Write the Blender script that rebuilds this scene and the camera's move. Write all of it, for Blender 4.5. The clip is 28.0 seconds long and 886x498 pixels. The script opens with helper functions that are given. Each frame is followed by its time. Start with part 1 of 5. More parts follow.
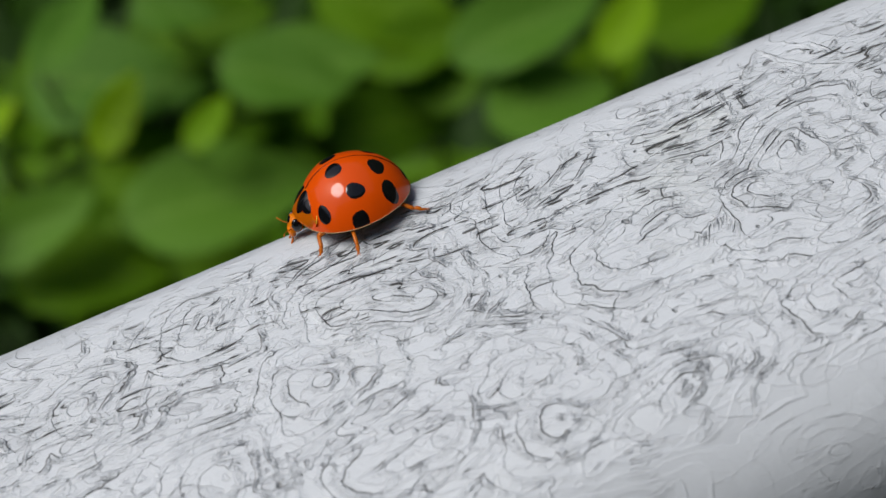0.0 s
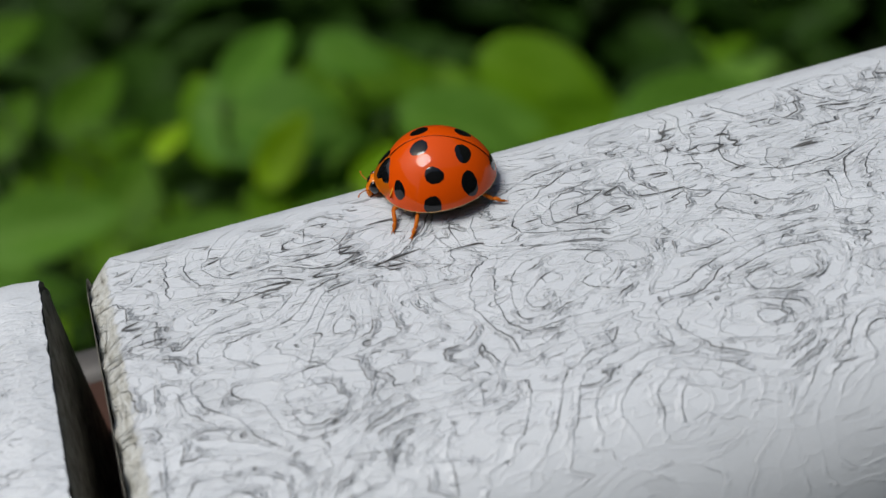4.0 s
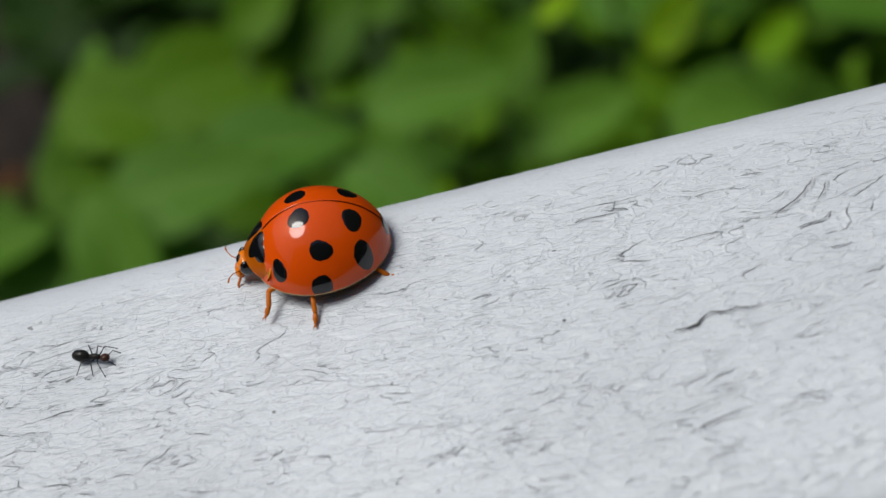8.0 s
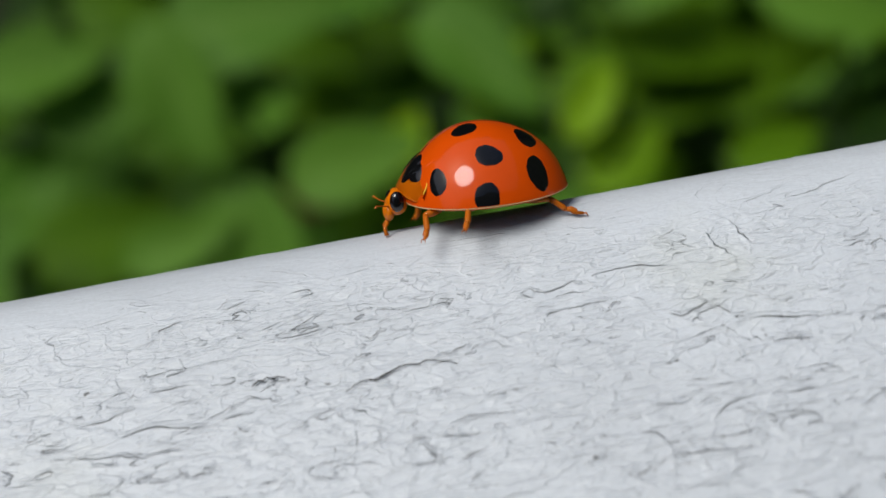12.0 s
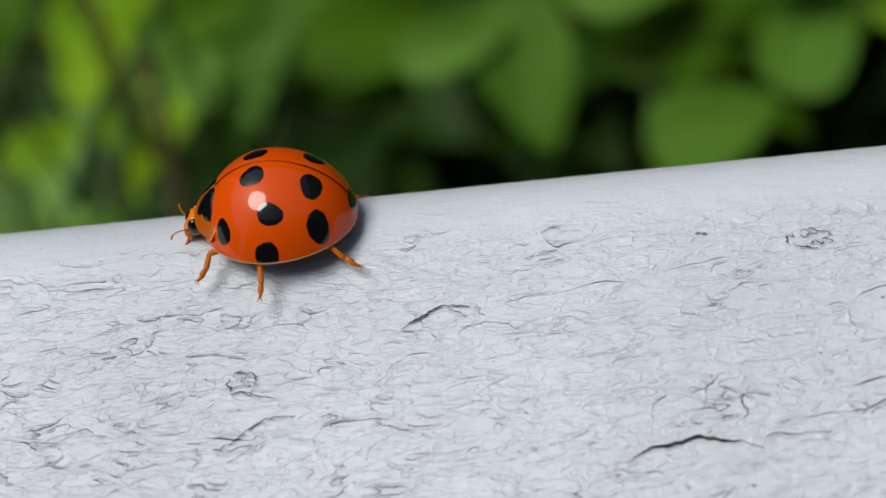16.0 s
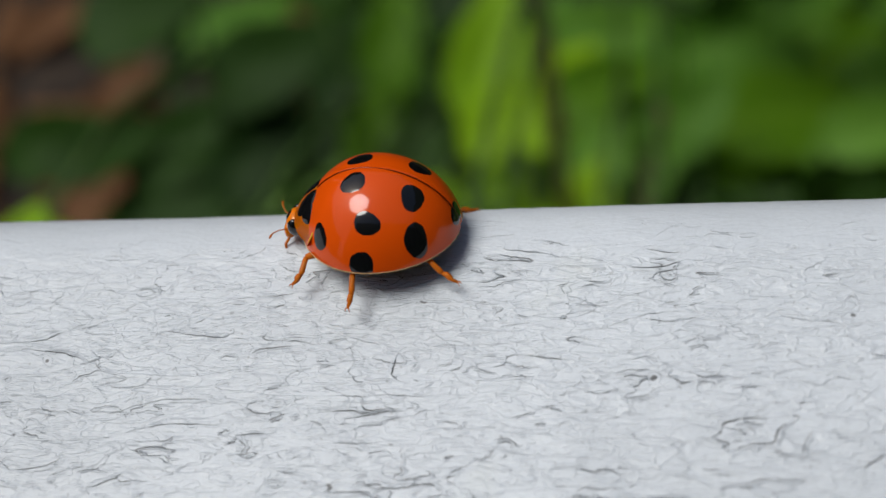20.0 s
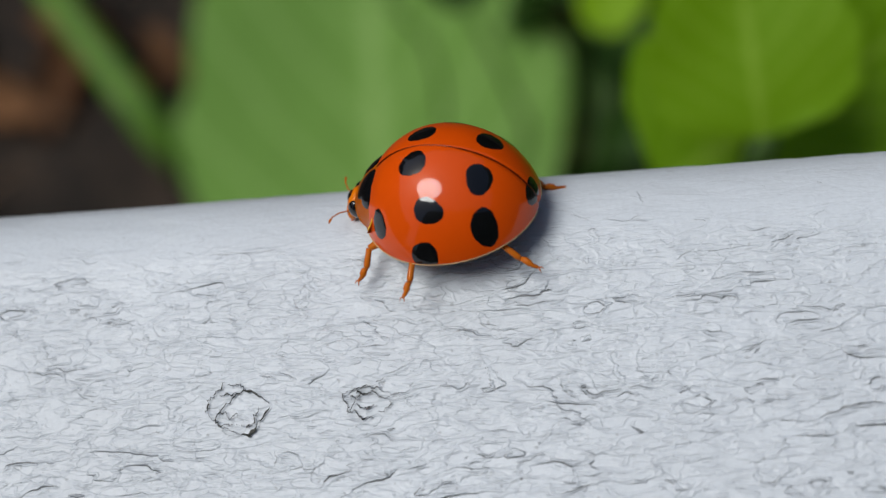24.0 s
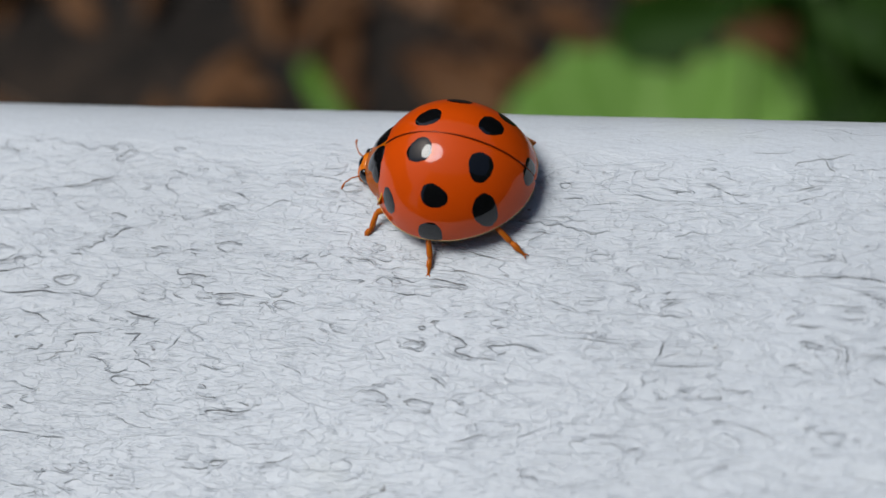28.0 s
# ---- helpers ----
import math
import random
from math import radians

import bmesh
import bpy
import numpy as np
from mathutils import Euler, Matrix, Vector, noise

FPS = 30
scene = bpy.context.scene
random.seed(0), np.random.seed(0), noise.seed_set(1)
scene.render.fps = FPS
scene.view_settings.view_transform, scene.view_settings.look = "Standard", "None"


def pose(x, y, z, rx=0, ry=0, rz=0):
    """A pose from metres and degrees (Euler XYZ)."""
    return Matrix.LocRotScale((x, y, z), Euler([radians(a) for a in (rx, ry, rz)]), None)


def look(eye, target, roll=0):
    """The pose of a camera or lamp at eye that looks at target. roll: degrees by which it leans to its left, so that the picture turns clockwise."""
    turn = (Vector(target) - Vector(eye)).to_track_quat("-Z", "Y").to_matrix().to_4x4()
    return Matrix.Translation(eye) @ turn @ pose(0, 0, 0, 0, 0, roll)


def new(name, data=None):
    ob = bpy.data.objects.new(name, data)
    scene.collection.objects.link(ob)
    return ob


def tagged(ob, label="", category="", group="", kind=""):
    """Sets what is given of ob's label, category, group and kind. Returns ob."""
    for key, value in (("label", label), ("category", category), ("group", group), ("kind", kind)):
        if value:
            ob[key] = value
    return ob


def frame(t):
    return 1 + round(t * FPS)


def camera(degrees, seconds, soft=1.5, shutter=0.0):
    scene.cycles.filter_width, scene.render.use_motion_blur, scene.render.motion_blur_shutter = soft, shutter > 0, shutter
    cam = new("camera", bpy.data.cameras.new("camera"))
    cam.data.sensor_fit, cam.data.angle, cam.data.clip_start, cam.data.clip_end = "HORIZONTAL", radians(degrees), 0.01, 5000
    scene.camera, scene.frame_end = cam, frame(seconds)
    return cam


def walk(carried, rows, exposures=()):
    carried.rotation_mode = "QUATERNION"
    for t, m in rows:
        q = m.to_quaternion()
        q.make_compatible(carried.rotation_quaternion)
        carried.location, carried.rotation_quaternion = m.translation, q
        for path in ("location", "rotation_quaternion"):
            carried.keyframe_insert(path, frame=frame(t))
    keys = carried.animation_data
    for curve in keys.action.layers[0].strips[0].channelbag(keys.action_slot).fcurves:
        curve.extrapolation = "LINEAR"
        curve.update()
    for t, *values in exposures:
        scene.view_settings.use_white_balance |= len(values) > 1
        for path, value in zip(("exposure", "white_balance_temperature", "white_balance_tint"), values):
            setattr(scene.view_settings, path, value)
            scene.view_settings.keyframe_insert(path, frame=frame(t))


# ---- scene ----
cam = camera(34.36, 28.0)
PATH = [
    (0, (-0.00001, -0.04728, 0.05829), (0.00608, -0.01133, 0.01064), -15.37),
    (0.5, (-0.00787, -0.04742, 0.05872), (-0.00200, -0.01112, 0.01131), -15.14),
    (1, (-0.01401, -0.04796, 0.05815), (-0.00826, -0.01099, 0.01125), -14.62),
    (1.5, (-0.02056, -0.04876, 0.05751), (-0.01466, -0.01140, 0.01094), -13.58),
    (2, (-0.03056, -0.05108, 0.05557), (-0.02466, -0.01252, 0.00998), -12.19),
    (2.5, (-0.03992, -0.05361, 0.05421), (-0.03335, -0.01437, 0.00930), -9.93),
    (4.5, (-0.06286, -0.05044, 0.05067), (-0.05382, -0.01039, 0.00692), -6.10),
    (5, (-0.06573, -0.04680, 0.04599), (-0.05734, -0.00668, 0.00217), -6.42),
    (5.5, (-0.06956, -0.04469, 0.04206), (-0.06283, -0.00341, -0.00097), -8.60),
    (6, (-0.07166, -0.04442, 0.04244), (-0.06531, -0.00316, -0.00065), -8.45),
    (6.5, (-0.07517, -0.04419, 0.04213), (-0.07091, -0.00226, -0.00057), -10.36),
    (7, (-0.07768, -0.04284, 0.04229), (-0.07566, -0.00164, -0.00128), -12.49),
    (7.5, (-0.08396, -0.04153, 0.04417), (-0.08514, -0.00173, -0.00071), -15.66),
    (8, (-0.09115, -0.04197, 0.04649), (-0.09465, -0.00282, 0.00116), -17.59),
    (8.5, (-0.10211, -0.04319, 0.04671), (-0.10680, -0.00544, 0.00031), -17.78),
    (9, (-0.11707, -0.04074, 0.04833), (-0.11515, -0.00541, -0.00012), -9.42),
    (9.5, (-0.12551, -0.03607, 0.05005), (-0.12447, -0.00249, 0.00034), -9.44),
    (10, (-0.13336, -0.03478, 0.04979), (-0.13286, -0.00048, 0.00056), -10.02),
    (10.5, (-0.13921, -0.03649, 0.04927), (-0.13941, -0.00189, 0.00025), -10.06),
    (11, (-0.14151, -0.03332, 0.04178), (-0.14134, 0.00226, -0.00653), -9.39),
    (11.5, (-0.13902, -0.03134, 0.04123), (-0.13792, 0.00456, -0.00684), -9.05),
    (12, (-0.14502, -0.02875, 0.04252), (-0.14501, 0.00529, -0.00689), -10.37),
    (12.5, (-0.14793, -0.02722, 0.04301), (-0.14917, 0.00487, -0.00767), -12.21),
    (14.5, (-0.18825, -0.02563, 0.04787), (-0.18878, 0.00201, -0.00539), -8.17),
    (15, (-0.19370, -0.02670, 0.04761), (-0.19630, 0.00087, -0.00562), -11.58),
    (15.5, (-0.20280, -0.02691, 0.04723), (-0.20626, 0.00053, -0.00602), -12.30),
    (16, (-0.21017, -0.02643, 0.04876), (-0.21286, 0.00158, -0.00423), -10.47),
    (16.5, (-0.22592, -0.02821, 0.04980), (-0.22869, 0.00255, -0.00164), -8.81),
    (17, (-0.23500, -0.02847, 0.04827), (-0.23817, 0.00196, -0.00334), -8.86),
    (17.5, (-0.24289, -0.02970, 0.04554), (-0.24618, 0.00175, -0.00545), -8.20),
    (18, (-0.25341, -0.02887, 0.04688), (-0.25780, 0.00229, -0.00421), -9.61),
    (18.5, (-0.26375, -0.03030, 0.04592), (-0.26968, 0.00077, -0.00507), -11.53),
    (19, (-0.27028, -0.02940, 0.04603), (-0.27646, 0.00177, -0.00487), -12.08),
    (19.5, (-0.27784, -0.02824, 0.04598), (-0.28440, 0.00337, -0.00459), -11.70),
    (20, (-0.28654, -0.02855, 0.04558), (-0.29513, 0.00303, -0.00471), -14.22),
    (20.5, (-0.29965, -0.02544, 0.04738), (-0.30477, 0.00512, -0.00400), -8.98),
    (21, (-0.30981, -0.02518, 0.04678), (-0.31774, 0.00287, -0.00567), -15.25),
    (21.5, (-0.32036, -0.02127, 0.04872), (-0.32903, 0.00212, -0.00585), -20.97),
    (22, (-0.33259, -0.01546, 0.05170), (-0.33917, 0.00363, -0.00480), -20.79),
    (22.5, (-0.34196, -0.00969, 0.05184), (-0.34795, 0.00288, -0.00652), -28.82),
    (24.5, (-0.39868, -0.01769, 0.04400), (-0.40767, 0.00403, -0.01120), -24.42),
    (25, (-0.40664, -0.01733, 0.04385), (-0.41662, 0.00441, -0.01118), -25.66),
    (25.5, (-0.41476, -0.01710, 0.04442), (-0.42521, 0.00398, -0.01078), -26.63),
    (26, (-0.42713, -0.01685, 0.04631), (-0.43673, 0.00394, -0.00915), -24.56),
    (26.5, (-0.43628, -0.01803, 0.04588), (-0.44704, 0.00378, -0.00897), -24.84),
    (27, (-0.44472, -0.02106, 0.04465), (-0.45556, 0.00109, -0.01005), -23.11),
    (27.5, (-0.45091, -0.02400, 0.04337), (-0.46471, 0.00321, -0.00830), -22.55),
    (28, (-0.46491, -0.02753, 0.04488), (-0.47925, 0.00068, -0.00902), -21.14),
]
# seconds, stops, white balance
EXPOSURES = [(0, -0.16, 6500, 10), (4.5, -0.17, 6500, 9), (9, -0.25, 6450, 8), (16, -0.24, 6450, 8), (21, -0.30, 6450, 8), (25, -0.37, 6250, 8), (28, -0.38, 6250, 8)]
walk(cam, [(t, look(eye, target, roll)) for t, eye, target, roll in PATH], EXPOSURES)

# seconds, place, heading, upward
BUG_PATH = [
    (0, 0.00438, 0.00150, -0.00043, -0.999, 0.028, 0.033, 0.041, 0.345, 0.938),
    (0.5, -0.00248, 0.00109, -0.00030, -0.997, -0.060, 0.057, 0.033, 0.345, 0.938),
    (1, -0.00922, 0.00073, -0.00017, -0.986, -0.148, 0.081, 0.026, 0.346, 0.938),
    (1.5, -0.01693, -0.00001, -0.00008, -0.978, -0.204, 0.043, 0.001, 0.203, 0.979),
    (2, -0.02525, -0.00186, 0.00002, -0.966, -0.259, 0.005, -0.010, 0.058, 0.998),
    (2.5, -0.03266, -0.00430, 0.00007, -0.916, -0.399, 0.041, 0.028, 0.038, 0.999),
    (4.5, -0.05439, 0.00081, -0.00016, -0.912, 0.399, -0.092, -0.026, 0.168, 0.985),
    (5, -0.06245, 0.00081, 0.00005, -0.991, 0.118, -0.058, -0.034, 0.202, 0.979),
    (5.5, -0.06456, 0.00158, 0.00005, -0.991, 0.118, -0.064, -0.040, 0.190, 0.981),
    (6, -0.06737, 0.00068, 0.00005, -0.991, 0.118, -0.069, -0.047, 0.178, 0.983),
    (6.5, -0.07190, 0.00088, 0.00005, -0.989, 0.146, -0.025, 0.005, 0.204, 0.979),
    (7, -0.08049, 0.00095, 0.00005, -0.985, 0.174, 0.019, 0.059, 0.229, 0.972),
    (7.5, -0.09001, 0.00027, 0.00005, -0.996, 0.067, 0.063, 0.073, 0.163, 0.984),
    (8, -0.09996, -0.00058, -0.00018, -0.994, -0.041, 0.106, 0.102, 0.095, 0.990),
    (8.5, -0.10838, -0.00193, -0.00004, -0.997, -0.062, 0.054, 0.048, 0.100, 0.994),
    (9, -0.11596, -0.00035, 0.00010, -0.997, -0.083, 0.002, -0.006, 0.105, 0.994),
    (9.5, -0.12491, 0.00046, 0.00003, -0.992, -0.124, 0.036, 0.019, 0.140, 0.990),
    (10, -0.13332, -0.00009, -0.00004, -0.984, -0.166, 0.070, 0.040, 0.175, 0.984),
    (10.5, -0.13396, -0.00011, -0.00005, -0.987, -0.146, 0.060, 0.030, 0.201, 0.979),
    (11, -0.13406, -0.00006, -0.00006, -0.991, -0.126, 0.051, 0.021, 0.226, 0.974),
    (11.5, -0.13777, 0.00131, 0.00005, -0.996, -0.054, 0.069, 0.037, 0.457, 0.889),
    (12, -0.14313, 0.00256, -0.00094, -0.996, 0.019, 0.087, 0.077, 0.661, 0.746),
    (12.5, -0.14803, 0.00242, -0.00085, -0.999, 0.025, 0.025, 0.035, 0.807, 0.590),
    (14.5, -0.19088, -0.00095, 0.00011, -0.988, -0.152, 0.006, -0.026, 0.212, 0.977),
    (15, -0.19985, -0.00055, -0.00006, -0.998, -0.061, 0.012, -0.003, 0.244, 0.970),
    (15.5, -0.20856, 0.00094, -0.00025, -0.999, 0.014, 0.031, 0.034, 0.480, 0.876),
    (16, -0.21888, 0.00100, -0.00023, -0.999, 0.034, 0.009, 0.022, 0.381, 0.924),
    (16.5, -0.22794, 0.00183, -0.00022, -0.998, 0.060, -0.004, 0.019, 0.384, 0.923),
    (17, -0.23731, 0.00107, -0.00021, -0.996, 0.087, -0.018, 0.017, 0.387, 0.922),
    (17.5, -0.24846, 0.00016, -0.00012, -1.000, 0.025, -0.015, -0.006, 0.329, 0.944),
    (18, -0.25889, -0.00016, -0.00003, -0.999, -0.036, -0.012, -0.021, 0.269, 0.963),
    (18.5, -0.26808, -0.00098, -0.00010, -0.999, -0.040, 0.005, -0.009, 0.354, 0.935),
    (19, -0.27674, 0.00073, -0.00018, -0.999, -0.043, 0.022, 0.001, 0.435, 0.901),
    (19.5, -0.28647, 0.00032, -0.00005, -1.000, 0.008, 0.009, 0.012, 0.364, 0.931),
    (20, -0.29661, 0.00060, 0.00008, -0.998, 0.060, -0.004, 0.014, 0.290, 0.957),
    (20.5, -0.30754, 0.00026, -0.00006, -0.998, 0.058, -0.022, -0.002, 0.319, 0.948),
    (21, -0.31902, 0.00035, -0.00021, -0.998, 0.055, -0.039, -0.018, 0.347, 0.938),
    (21.5, -0.32905, 0.00129, -0.00046, -0.989, 0.143, -0.044, 0.013, 0.372, 0.928),
    (22, -0.33860, 0.00169, 0.00005, -0.994, 0.101, -0.039, 0.029, 0.599, 0.800),
    (22.5, -0.34827, 0.00203, 0.00005, -0.990, 0.091, -0.105, -0.023, 0.643, 0.766),
    (24.5, -0.40455, 0.00091, 0.00001, -0.979, 0.149, -0.139, -0.079, 0.352, 0.932),
    (25, -0.41391, 0.00101, -0.00027, -0.998, 0.042, -0.046, -0.024, 0.422, 0.906),
    (25.5, -0.42478, 0.00008, -0.00019, -0.997, 0.064, -0.050, -0.028, 0.311, 0.950),
    (26, -0.43481, 0.00028, -0.00010, -0.995, 0.087, -0.055, -0.037, 0.195, 0.980),
    (26.5, -0.44545, -0.00015, -0.00012, -0.991, 0.123, -0.047, -0.032, 0.121, 0.992),
    (27, -0.45536, -0.00050, -0.00013, -0.987, 0.159, -0.039, -0.032, 0.047, 0.998),
    (27.5, -0.46607, -0.00034, -0.00005, -0.995, 0.103, -0.014, -0.008, 0.055, 0.998),
    (28, -0.47663, -0.00133, 0.00002, -0.997, 0.077, -0.033, -0.030, 0.037, 0.999),
]

# rail: crown and shoulder radii, width of the top, the open joint
CROWN_R, SHOULDER_R, FRONT_R, TOP_W, BOTTOM = 0.225, 0.0037, 0.0080, 0.0145, -0.0160
JOINT_L, JOINT_R = -0.0685, -0.0662
# ladybird, in its own millimetres: BUG turns them into metres
BUG = 0.00092
DOME_X, DOME_A, DOME_A2, DOME_B, DOME_H, DOME_Z = 0.22, 3.60, 3.10, 3.15, 3.40, 0.30
RIM = 0.988
BUG_FOOT = -0.12
SPOTS = [(2.03, 2.14, 0.40, 0.56, 0.2), (0.23, 3.06, 0.46, 0.72, 0.0), (-0.04, 2.25, 0.52, 0.50, 0.0), (-1.92, 2.15, 0.52, 0.72, 0.1), (-1.70, 0.96, 0.53, 0.56, 0.2), (0.69, 0.77, 0.52, 0.52, 0.0), (-3.17, 0.16, 0.36, 0.46, 0.0)]
# seconds, x, unrolled y, heading in degrees
ANT_PATH = [(0, -0.118, -0.005, 20), (7.5, -0.1150, -0.0045, 20), (7.7, -0.1100, -0.0035, 25), (7.8, -0.1080, -0.0028, 20), (7.9, -0.1077, -0.0013, 35), (8.0, -0.1102, -0.0034, -20), (8.1, -0.1108, -0.0080, -80), (8.2, -0.1099, -0.0123, -75), (8.4, -0.1090, -0.0180, -70), (8.7, -0.1080, -0.0220, -40), (28, -0.1070, -0.0222, -20)]

MM = 0.001
GROUND_Z = -0.80


# ---- light ----
world = bpy.data.worlds.new("sky")
scene.world = world
world.use_nodes = True
wn, wl = world.node_tree.nodes, world.node_tree.links
sky = wn.new("ShaderNodeTexSky")
sky.sky_type = "NISHITA"
sky.sun_disc = False
sky.sun_elevation = radians(58)
sky.sun_rotation = radians(-62)
sky.air_density, sky.dust_density = 1.0, 3.0
wn["Background"].inputs["Strength"].default_value = 0.096
wl.new(sky.outputs[0], wn["Background"].inputs["Color"])
sun_data = bpy.data.lights.new("sun", "SUN")
sun_data.energy = 3.1
sun_data.angle = radians(28)
sun_data.color = (1.0, 0.97, 0.92)
sun = new("sun", sun_data)
sun.matrix_world = look((-0.38, 0.04, 1.1), (0, 0, 0))
scene.view_settings.exposure = 0.17


# ---- materials ----
def material(name):
    m = bpy.data.materials.new(name)
    m.use_nodes = True
    t = m.node_tree
    return m, t.nodes, t.links, t.nodes["Principled BSDF"]


def ramp(nodes, links, source, stops):
    r = nodes.new("ShaderNodeValToRGB")
    while len(r.color_ramp.elements) < len(stops):
        r.color_ramp.elements.new(0.5)
    for e, (at, colour) in zip(r.color_ramp.elements, stops):
        e.position, e.color = at, (*colour, 1)
    links.new(source, r.inputs[0])
    return r.outputs[0]


def noise_of(nodes, links, vector, scale, detail=3, rough=0.5, distort=0.0):
    n = nodes.new("ShaderNodeTexNoise")
    n.inputs["Scale"].default_value = scale
    n.inputs["Detail"].default_value = detail
    n.inputs["Roughness"].default_value = rough
    n.inputs["Distortion"].default_value = distort
    if vector is not None:
        links.new(vector, n.inputs["Vector"])
    return n.outputs["Fac"]


def calc(nodes, links, op, a, b=None, c=None):
    n = nodes.new("ShaderNodeMath")
    n.operation = op
    for k, v in enumerate((a, b, c)):
        if v is None:
            continue
        if isinstance(v, (int, float)):
            n.inputs[k].default_value = v
        else:
            links.new(v, n.inputs[k])
    return n.outputs[0]


def mix_colour(nodes, links, fac, a, b, blend="MIX"):
    n = nodes.new("ShaderNodeMix")
    n.data_type, n.blend_type = "RGBA", blend
    for k, v in ((0, fac), (6, a), (7, b)):
        if isinstance(v, (int, float)):
            n.inputs[k].default_value = v
        elif isinstance(v, tuple):
            n.inputs[k].default_value = (*v, 1)
        else:
            links.new(v, n.inputs[k])
    return n.outputs[2]


def bump(nodes, links, height, bsdf, strength, distance, before=None):
    n = nodes.new("ShaderNodeBump")
    n.inputs["Strength"].default_value = strength
    n.inputs["Distance"].default_value = distance
    links.new(height, n.inputs["Height"])
    if before is not None:
        links.new(before, n.inputs["Normal"])
    links.new(n.outputs[0], bsdf.inputs["Normal"])
    return n.outputs[0]


def spread_range(n, l, value, lo, hi):
    r = n.new("ShaderNodeMapRange")
    r.interpolation_type = "SMOOTHSTEP"
    r.inputs["From Min"].default_value, r.inputs["From Max"].default_value = lo, hi
    l.new(value, r.inputs["Value"])
    return r.outputs[0]


def scaled(n, l, vector, x, y, turn=0.0):
    m = n.new("ShaderNodeMapping")
    m.inputs["Scale"].default_value = (x, y, 1)
    m.inputs["Rotation"].default_value = (0, 0, radians(turn))
    l.new(vector, m.inputs["Vector"])
    return m.outputs[0]


def warped(n, l, vector, scale, amount, detail=2.0):
    """The vector pushed about by a noise of its own."""
    w = n.new("ShaderNodeTexNoise")
    w.inputs["Scale"].default_value, w.inputs["Detail"].default_value = scale, detail
    l.new(vector, w.inputs["Vector"])
    sub = n.new("ShaderNodeVectorMath")
    sub.operation = "SUBTRACT"
    l.new(w.outputs["Color"], sub.inputs[0])
    sub.inputs[1].default_value = (0.5, 0.5, 0.5)
    add = n.new("ShaderNodeVectorMath")
    add.operation = "MULTIPLY_ADD"
    l.new(sub.outputs[0], add.inputs[0])
    add.inputs[1].default_value = (amount, amount, 0.0)
    l.new(vector, add.inputs[2])
    return add.outputs[0]


def cells(n, l, vector, scale, feature="F1"):
    c = n.new("ShaderNodeTexVoronoi")
    c.voronoi_dimensions, c.feature = "2D", feature
    c.inputs["Scale"].default_value = scale
    l.new(vector, c.inputs["Vector"])
    return c.outputs["Distance"]


def shifted(n, l, vector, x, y):
    m = n.new("ShaderNodeVectorMath")
    m.operation = "ADD"
    m.inputs[1].default_value = (x, y, 0.0)
    l.new(vector, m.inputs[0])
    return m.outputs[0]


def contours(n, l, v, field, levels, width, mask, rim=0.35, along=False):
    """Edges of stacked coats along the levels of a field, on v in mm: dark lines whose width swells and tapers with the mask, a raised rim
    beside them, and a tone for each plate between them. along: they fade where they turn across the grain."""
    e = 0.04
    f = field(v)
    gx = calc(n, l, "SUBTRACT", field(shifted(n, l, v, e, 0)), f)
    gy = calc(n, l, "SUBTRACT", field(shifted(n, l, v, 0, e)), f)
    g = calc(n, l, "SQRT", calc(n, l, "ADD", calc(n, l, "MULTIPLY", gx, gx), calc(n, l, "MULTIPLY", gy, gy)))
    g = calc(n, l, "ADD", calc(n, l, "MULTIPLY", g, levels / e), 0.06)
    if along:
        mask = calc(n, l, "MULTIPLY", mask, spread_range(n, l, calc(n, l, "DIVIDE", calc(n, l, "MULTIPLY", calc(n, l, "ABSOLUTE", gy), levels / e), g), 0.20, 0.75))
    k = calc(n, l, "MULTIPLY", f, levels)
    away = calc(n, l, "DIVIDE", calc(n, l, "PINGPONG", k, 0.5), g)
    line = calc(n, l, "SUBTRACT", 1.0, spread_range(n, l, calc(n, l, "DIVIDE", away, calc(n, l, "ADD", calc(n, l, "MULTIPLY", mask, width), 0.0015)), 0.45, 1.0))
    line = calc(n, l, "MULTIPLY", line, spread_range(n, l, mask, 0.02, 0.30))
    t = calc(n, l, "DIVIDE", calc(n, l, "FRACT", k), g)
    lip = calc(n, l, "MULTIPLY", spread_range(n, l, t, 0.0, 0.05), calc(n, l, "SUBTRACT", 1.0, spread_range(n, l, t, 0.05, rim)))
    lip = calc(n, l, "MULTIPLY", lip, calc(n, l, "ADD", 0.28, calc(n, l, "MULTIPLY", spread_range(n, l, mask, 0.0, 0.5), 0.72)))
    dice = n.new("ShaderNodeTexWhiteNoise")
    dice.noise_dimensions = "1D"
    l.new(calc(n, l, "FLOOR", k), dice.inputs["W"])
    return line, lip, dice.outputs["Value"]


